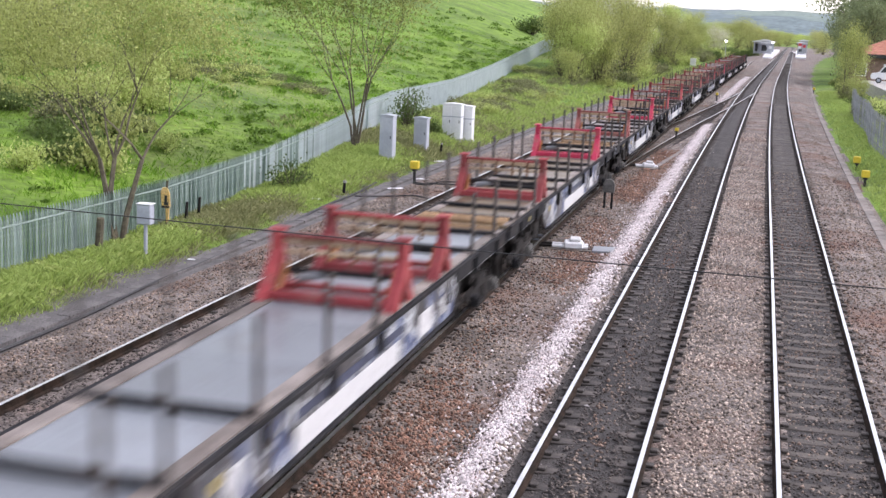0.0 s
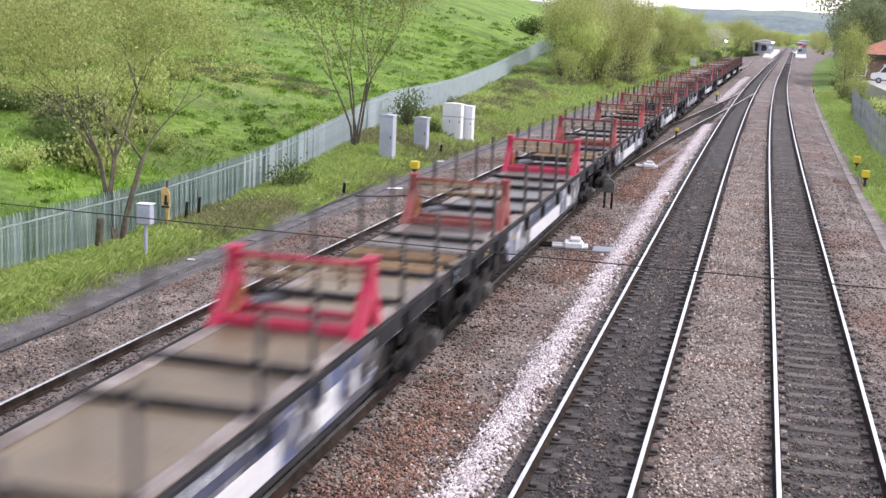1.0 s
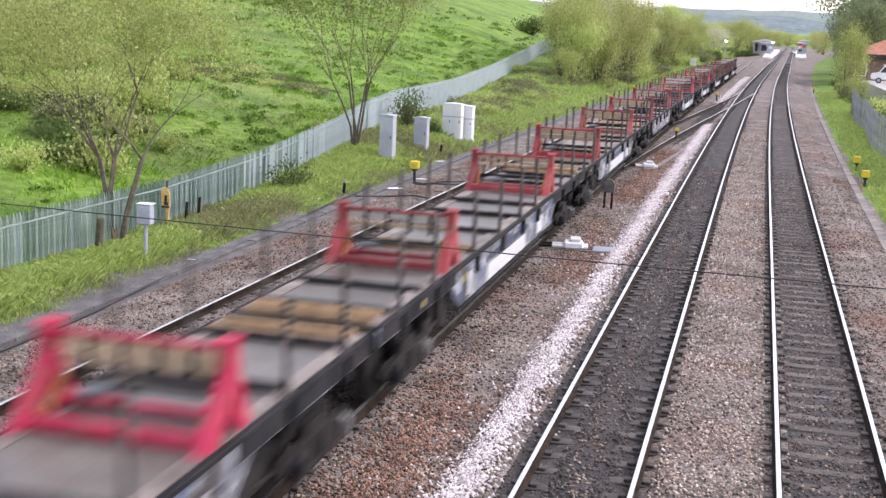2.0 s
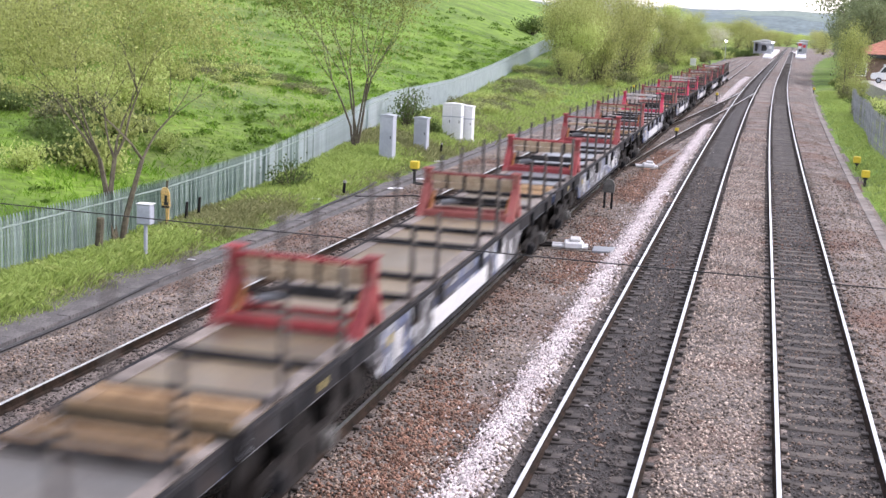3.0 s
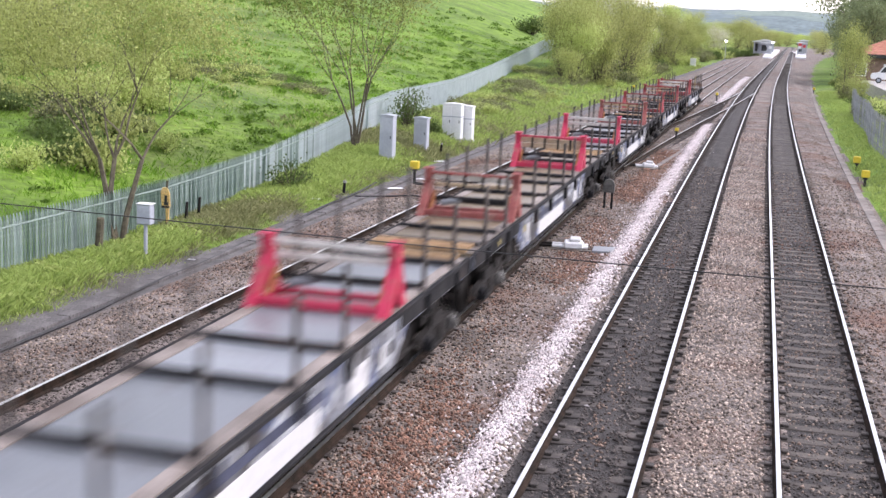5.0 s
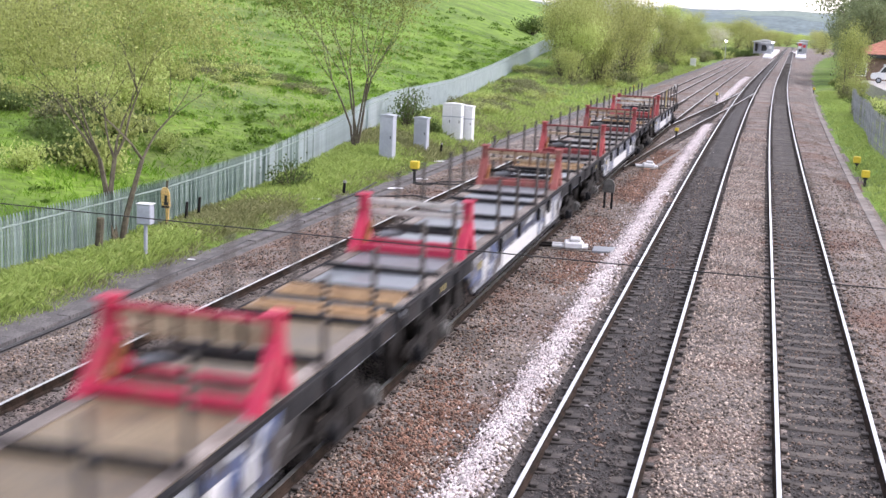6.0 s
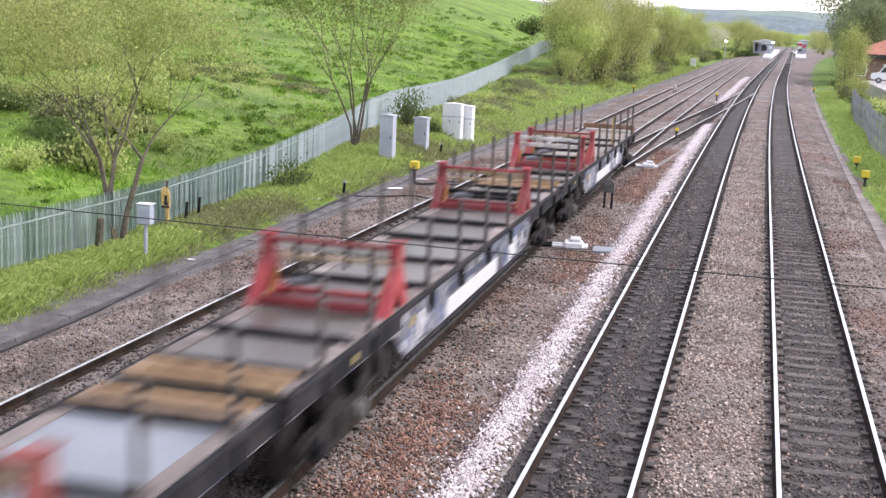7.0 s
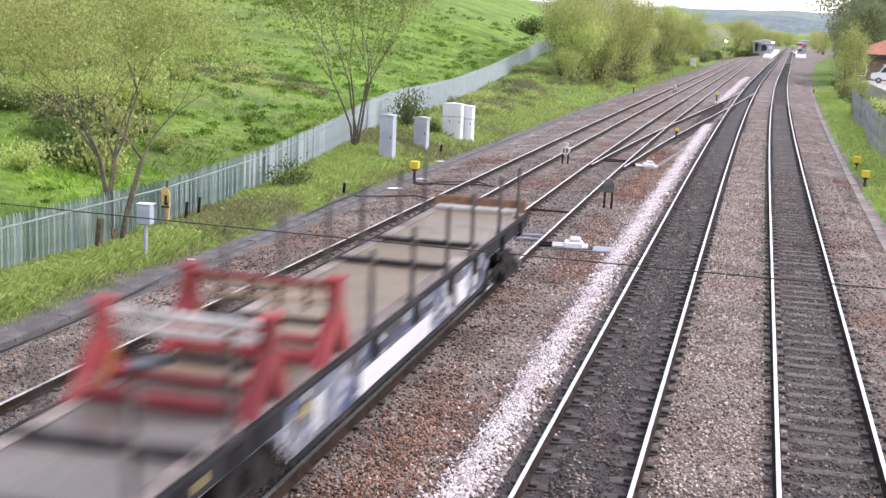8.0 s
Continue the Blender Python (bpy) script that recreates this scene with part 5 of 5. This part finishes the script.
cable_run("overhead_cable", "thin black cable slung across the tracks", [Vector((-9.511, 13.0, 3.713)).lerp(Vector((1.867, 13.0, 3.624)), i / 20) - Vector((0, 0, 0.02 * math.sin(math.pi * i / 20))) for i in range(21)], 0.007)


def trunking(label, centre, y, end, material):
    """Concrete cable trough in lengths."""
    t = thing("cable_trough", label, "trough")
    bm = bmesh.new()
    box(bm, -0.16, 0.16, -0.49, 0.49, -0.1, 0.05, 0.012)
    lid = meshed("trough_lid", bm, material)
    rng = random.Random(5)
    while y < end:
        x = centre(y)
        o = new("trough_lid", lid)
        o.parent = t
        o.matrix_basis = pose(x, y, ground_z(x, y) + (0.03 if x < 0 else -0.01) + rng.uniform(-0.01, 0.01), rng.uniform(-0.8, 0.8), 0, 0.5 + rng.uniform(-1, 1))
        y += 1.0


trunking("dark concrete cable trough along the cess path", lambda y: x_far(y) - 3.65 - 0.008 * max(y - 20, 0), 10.0, 110, M_PATH)
trunking("weathered cable trough half sunk at the foot of the bank", lambda y: 4.15 + 0.006 * max(y, 0) + 0.000085 * max(y - 42, 0) ** 2, 36.0, 190, M_EDGE)


def ground_cables():
    rng = random.Random(9)
    for x0, x1, y in ((-13.2, -10.2, 47.2), (-13.1, -9.8, 46.6), (-14.0, -11.0, 42.5)):
        pts = []
        for i in range(14):
            f = i / 13
            x, yy = x0 + (x1 - x0) * f, y + 0.35 * math.sin(f * 6 + y) + rng.uniform(-0.05, 0.05)
            pts.append((x, yy, max(ground_z(x, yy), -0.3) + 0.06))
        cable_run("ground_cable", "black cable lying across the ballast", pts, 0.028)
    t = thing("concrete_pad", "flat grey slab lying in the ballast", "slab", stand(-3.95, 35.0, 0.02, 4))
    bm = bmesh.new()
    box(bm, -0.36, 0.36, -0.42, 0.42, -0.15, 0.06, 0.02)
    part("slab", bm, M_GREYDECK, t)
    t = thing("timber_board", "weathered board lying beside the crossover", "board", stand(-4.2, 62.5, 0.02, -4))
    bm = bmesh.new()
    box(bm, -0.1, 0.1, -5.2, 5.2, -0.05, 0.06, 0.01)
    part("board", bm, M_EDGE, t)
    for x, y, s in ((-13.6, 45.9, 0.34), (-14.6, 56.2, 0.35), (-15.1, 41.0, 0.2), (-14.3, 29.4, 0.1), (-13.4, 49.2, 0.25)):
        t = thing("litter_sheet", "scrap of pale sheeting lying on the ground", "litter", stand(x, y, 0.0, s * 100), group="scraps")
        bm = bmesh.new()
        bmesh.ops.create_grid(bm, x_segments=5, y_segments=4, size=s)
        for v in bm.verts:
            v.co.z = 0.05 + 0.10 * s * noise.noise((v.co.x * 6, v.co.y * 6, s * 9))
            v.co.y *= 0.5
        bmesh.ops.solidify(bm, geom=bm.faces[:], thickness=0.01)
        part("sheet", bm, M_CABW, t)


ground_cables()
cable_run("ground_cable", "black cable along the edge of the cess path", [(-13.45 - 0.045 * (y - 20) + 0.05 * math.sin(y * 0.9), y, ground_z(-13.5 - 0.045 * (y - 20), y) + 0.06) for y in np.arange(12.0, 47.5, 0.5)], 0.035)


# ---------- crossings of point rods between the rails ----------
def rods():
    for y in (35.6, 36.3, 41.5, 59.2, 59.9):
        t = thing("stretcher_bar", "steel stretcher bar between the rails", "bar", pose(x_train(y), y, -0.12), group="stretcher bars")
        bm = bmesh.new()
        cyl(bm, (-0.7, 0, 0), (0.66, 0, 0), 0.03, seg=8)
        part("bar", bm, M_CAB if y < 40 else M_STEEL, t)
        for side in (-1, 1):
            bm = bmesh.new()
            box(bm, side * 0.66 - 0.05, side * 0.66 + 0.05, -0.05, 0.05, -0.04, 0.05, 0.01)
            part("bracket", bm, M_RAIL, t)


rods()


# ---------- stones, grass ----------
def stones(name, label, spots, smin, smax, material, seed):
    """Loose angular stones as one joined mesh: each a squashed, skewed point of rock."""
    rng = np.random.default_rng(seed)
    n = len(spots)
    base = np.array([(1, 0, -0.25), (-1, 0, -0.3), (0, 1, -0.25), (0, -1, -0.3), (0.15, 0.1, 1)], float)
    tri = np.array([(0, 2, 4), (2, 1, 4), (1, 3, 4), (3, 0, 4), (0, 3, 1), (0, 1, 2)])
    size = rng.uniform(smin, smax, (n, 1, 1)) * rng.uniform(0.6, 1.25, (n, 1, 3))
    v = base[None] * size + rng.normal(0, 0.18, (n, 5, 3)) * size
    a = rng.uniform(0, 6.283, n)
    c, s = np.cos(a)[:, None], np.sin(a)[:, None]
    x = v[:, :, 0] * c - v[:, :, 1] * s
    y = v[:, :, 0] * s + v[:, :, 1] * c
    z = v[:, :, 2] * 0.75
    p = np.asarray(spots)[:, None, :] + np.stack([x, y, z], 2)
    f = (tri[None] + (np.arange(n) * 5)[:, None, None]).reshape(-1, 3)
    me = bpy.data.meshes.new(name)
    me.vertices.add(n * 5), me.loops.add(len(f) * 3), me.polygons.add(len(f))
    me.vertices.foreach_set("co", p.reshape(-1))
    me.loops.foreach_set("vertex_index", f.reshape(-1).astype(np.int32))
    me.polygons.foreach_set("loop_start", np.arange(0, len(f) * 3, 3, dtype=np.int32))
    me.update()
    me.materials.append(material)
    return tagged(new(name, me), label, "stones", kind="stuff")


def scatter_stones():
    rng = random.Random(21)
    brown, dark, pale, far, tan = [], [], [], [], []
    for _ in range(95000):
        y = 13.0 + 47 * rng.random() ** 1.5
        x = rng.uniform(-13.4, 4.4)
        dm, dr, dt, df = x - x_mid(y), x - x_right(y), x - x_train(y), x - x_far(y)
        if min(abs(abs(d) - GAUGE / 2) for d in (dm, dr, dt, df)) < 0.10:
            continue
        p = (x, y, ground_z(x, y) + 0.008)
        if -1.08 < dm < 0.9:
            if abs(dm) > 0.45 and rng.random() < 0.35:
                continue
            (brown if abs(dm + 0.05) < 0.2 and rng.random() < 0.45 else dark).append(p)
        elif abs(dr) < 0.95 and rng.random() < 0.3:
            brown.append(p)
        elif abs(dr) < 0.95 or abs(dt) < 0.9 or abs(df) < 0.9:
            dark.append(p)
        elif dm > 0 and dr < 0:
            (tan if rng.random() < 0.8 else brown).append(p)
        else:
            brown.append(p)
    for _ in range(24000):
        y = 58 + 62 * rng.random() ** 1.2
        x = rng.uniform(-13.4, 5.0)
        ds = [x - q(y) for q in (x_mid, x_right, x_train, x_far)]
        if min(abs(abs(d) - GAUGE / 2) for d in ds) < 0.10 or min(abs(d) for d in ds[:2]) < 1.0:
            continue
        brown.append((x, y, ground_z(x, y) + 0.006))
    for _ in range(9000):
        y = 13.0 + 70 * rng.random() ** 1.5
        x = x_mid(y) + rng.uniform(0.88, 2.6)
        tan.append((x, y, ground_z(x, y) + 0.01))
    for _ in range(22000):
        y = 12.0 + 77 * rng.random() ** 1.4
        x = x_mid(y) - 1.52 + rng.gauss(0, 0.165)
        pale.append((x, y, ground_z(x, y) + 0.012))
    for _ in range(1300):
        y = 12.0 + 60 * rng.random() ** 1.5
        x = x_mid(y) - 1.7 + rng.gauss(0, 0.55)
        pale.append((x, y, ground_z(x, y) + 0.012))
    for _ in range(2600):
        y = rng.uniform(118, 200)
        x = x_mid(y) - 1.75 - 0.5 * rng.random() + rng.gauss(0, 0.15)
        far.append((x, y, ground_z(x, y) + 0.02))
    rust = []
    while len(rust) < 13000:
        y = 12.5 + 62 * rng.random() ** 1.4
        x = x_mid(y) - 2.55 + rng.gauss(0, 0.42)
        if x < x_train(y) + 0.9 or noise.noise((x * 0.5, y * 0.16, 6.5)) + rng.uniform(-0.25, 0.25) < -0.02:
            continue
        rust.append((x, y, ground_z(x, y) + 0.012))
    stones("rusty_stones", "rust-brown stained ballast beside the goods line", rust, 0.02, 0.045, M_RSTONE, 11)
    stones("far_fresh_stones", "pale ballast heaped beside the junction", far, 0.05, 0.10, M_WSTONE, 4)
    stones("ballast_stones", "brown and grey loose track ballast", brown, 0.020, 0.047, M_STONE, 1)
    stones("tan_stones", "lighter tan ballast between the running lines", tan, 0.018, 0.040, M_TSTONE, 8)
    stones("oily_stones", "dark oily loose ballast between the rails", dark, 0.018, 0.040, M_DSTONE, 2)
    stones("fresh_stones", "strip of fresh pale pinkish ballast", pale, 0.022, 0.050, M_WSTONE, 3)


scatter_stones()


def blades(name, label, spots, material, seed, per=9):
    rng = np.random.default_rng(seed)
    n = len(spots) * per
    root = np.repeat(np.asarray([s[:3] for s in spots]), per, axis=0)
    h = np.repeat(np.asarray([s[3] for s in spots]), per) * rng.uniform(0.5, 1.15, n)
    w = np.repeat(np.asarray([s[4] for s in spots]), per)
    root = root + np.stack([rng.normal(0, 1, n) * w, rng.normal(0, 1, n) * w, np.zeros(n)], 1)
    a = rng.uniform(0, 6.283, n)
    side = np.stack([np.cos(a), np.sin(a), np.zeros(n)], 1) * (h * 0.03 + 0.004)[:, None]
    lean = np.stack([rng.normal(0, 0.32, n), rng.normal(0, 0.32, n), np.ones(n)], 1) * h[:, None]
    v = np.stack([root - side, root + side, root + lean * 0.6 + side * 0.6, root + lean + lean * np.array([0.35, 0.35, -0.12])], 1)
    f = np.array([0, 1, 2, 3])[None] + (np.arange(n) * 4)[:, None]
    me = bpy.data.meshes.new(name)
    me.vertices.add(n * 4), me.loops.add(n * 4), me.polygons.add(n)
    me.vertices.foreach_set("co", v.reshape(-1))
    me.loops.foreach_set("vertex_index", f.reshape(-1).astype(np.int32))
    me.polygons.foreach_set("loop_start", np.arange(0, n * 4, 4, dtype=np.int32))
    me.update()
    me.materials.append(material)
    return tagged(new(name, me), label, "grass", kind="stuff")


def plant_grass():
    rng = random.Random(31)
    near, field, rough, dry = [], [], [], []
    for _ in range(19000):
        y = 16 + 84 * rng.random() ** 1.4
        xa = fence_at(y)[0] - 0.6
        xb = x_far(y) - 4.42
        x = xa + (xb - xa) * rng.random()
        edge = min(1.0, (xb - x) / 0.7 + 0.3)
        k = 0.6 + 0.6 * noise.noise((x * 0.7, y * 0.7, 2))
        tuft = (x, y, ground_z(x, y) - 0.02, (0.12 + 0.26 * max(k, 0.1)) * edge, 0.13)
        (dry if noise.noise((x * 0.3, y * 0.12, 3.5)) + rng.uniform(-0.2, 0.2) > 0.14 else near).append(tuft)
    for _ in range(15000):
        y = 22 + 170 * rng.random() ** 1.6
        e = 70 * rng.random() ** 1.5
        x = fence_at(y)[0] - 0.3 - e
        k = noise.noise((x * 0.22, y * 0.22, 4))
        s = (x, y, ground_z(x, y) - 0.03, 0.22 + 0.25 * max(k + 0.3, 0.0), 0.22)
        (rough if noise.noise((x * 0.11, y * 0.11, 8)) > 0.10 else field).append(s)
    for _ in range(5000):
        y = 38 + 120 * rng.random() ** 1.4
        x = 4.7 + 0.006 * y + 0.000085 * max(y - 42, 0) ** 2 + rng.random() * 3.2
        near.append((x, y, ground_z(x, y) - 0.02, rng.uniform(0.12, 0.32), 0.12))
    for _ in range(5200):
        y = 60 + 200 * rng.random()
        x = x_far(y) - 4.7 - rng.random() ** 1.3 * 11
        (dry if rng.random() < 0.25 else near).append((x, y, ground_z(x, y) - 0.02, rng.uniform(0.2, 0.55), 0.3))
    blades("bank_grass", "long spring grass on the railway banks", near, M_BLADE, 5, 9)
    blades("dry_grass", "olive and straw-coloured dry grass on the bank", dry, M_DRY, 16, 9)
    blades("meadow_grass", "bright green tufted meadow grass", field, M_FIELD, 6, 10)
    blades("rough_weeds", "darker nettles and weeds in the meadow", rough, M_WEED, 7, 10)


def clumps(name, label, spots, material, seed, per=42):
    """Low rounded tussocks of broad leaves, joined: x, y, z, radius, height of each."""
    rng = np.random.default_rng(seed)
    sp = np.repeat(np.asarray(spots), per, axis=0)
    n = len(sp)
    a, d, h = rng.uniform(0, 6.283, n), rng.random(n) ** 0.6, rng.random(n) ** 0.6
    at = sp[:, :3] + np.stack([np.cos(a) * d * sp[:, 3], np.sin(a) * d * sp[:, 3], h * (1 - 0.6 * d * d) * sp[:, 4]], 1)
    u = rng.normal(0, 1, (n, 3))
    v = rng.normal(0, 1, (n, 3))
    size = (0.16 * sp[:, 3] + 0.05)[:, None] * rng.uniform(0.6, 1.2, (n, 1))
    u, v = u / np.linalg.norm(u, axis=1)[:, None] * size, v / np.linalg.norm(v, axis=1)[:, None] * size * 0.7
    p = np.stack([at - u, at - v, at + u, at + v], 1)
    me = bpy.data.meshes.new(name)
    me.vertices.add(n * 4), me.loops.add(n * 4), me.polygons.add(n)
    me.vertices.foreach_set("co", p.reshape(-1))
    me.loops.foreach_set("vertex_index", np.arange(n * 4, dtype=np.int32))
    me.polygons.foreach_set("loop_start", np.arange(0, n * 4, 4, dtype=np.int32))
    me.update()
    me.materials.append(material)
    return tagged(new(name, me), label, "weeds", kind="stuff")


def plant_clumps():
    rng = random.Random(64)
    weeds, bank = [], []
    while len(weeds) < 1100:
        y = 28 + 190 * rng.random() ** 1.5
        x = fence_at(y)[0] - 0.6 - (10 + 0.35 * y) * rng.random()
        if noise.noise((x * 0.16, y * 0.16, 2.5)) + rng.uniform(-0.35, 0.35) < 0.02:
            continue
        r = rng.uniform(0.15, 0.55) * (0.7 + y / 200)
        weeds.append((x, y, ground_z(x, y) - 0.03, r, r * rng.uniform(0.5, 0.9)))
    while len(bank) < 330:
        y = 20 + 110 * rng.random() ** 1.3
        xa, xb = fence_at(y)[0], x_far(y) - 4.9
        x = xa + (xb - xa) * rng.random() ** 1.2
        r = rng.uniform(0.10, 0.32)
        bank.append((x, y, ground_z(x, y) - 0.02, r, r * 0.9))
    clumps("weed_clumps", "dark green nettle clumps scattered over the meadow", weeds, M_WEED, 14)
    clumps("bank_weeds", "leafy weeds among the grass of the bank", bank, M_LEAF2, 15)


M_WEED = leafy("nettle blades", (0.06, 0.125, 0.015), (0.18, 0.30, 0.045))
M_DRY = leafy("dry grass blades", (0.13, 0.15, 0.05), (0.40, 0.40, 0.20), 0.3)
M_FIELD = leafy("meadow blades", (0.095, 0.205, 0.015), (0.24, 0.43, 0.048))
plant_grass()
plant_clumps()


def motions():
    for k, w in enumerate(WAGONS):
        walk(w, wagon_rows(k))


motions()
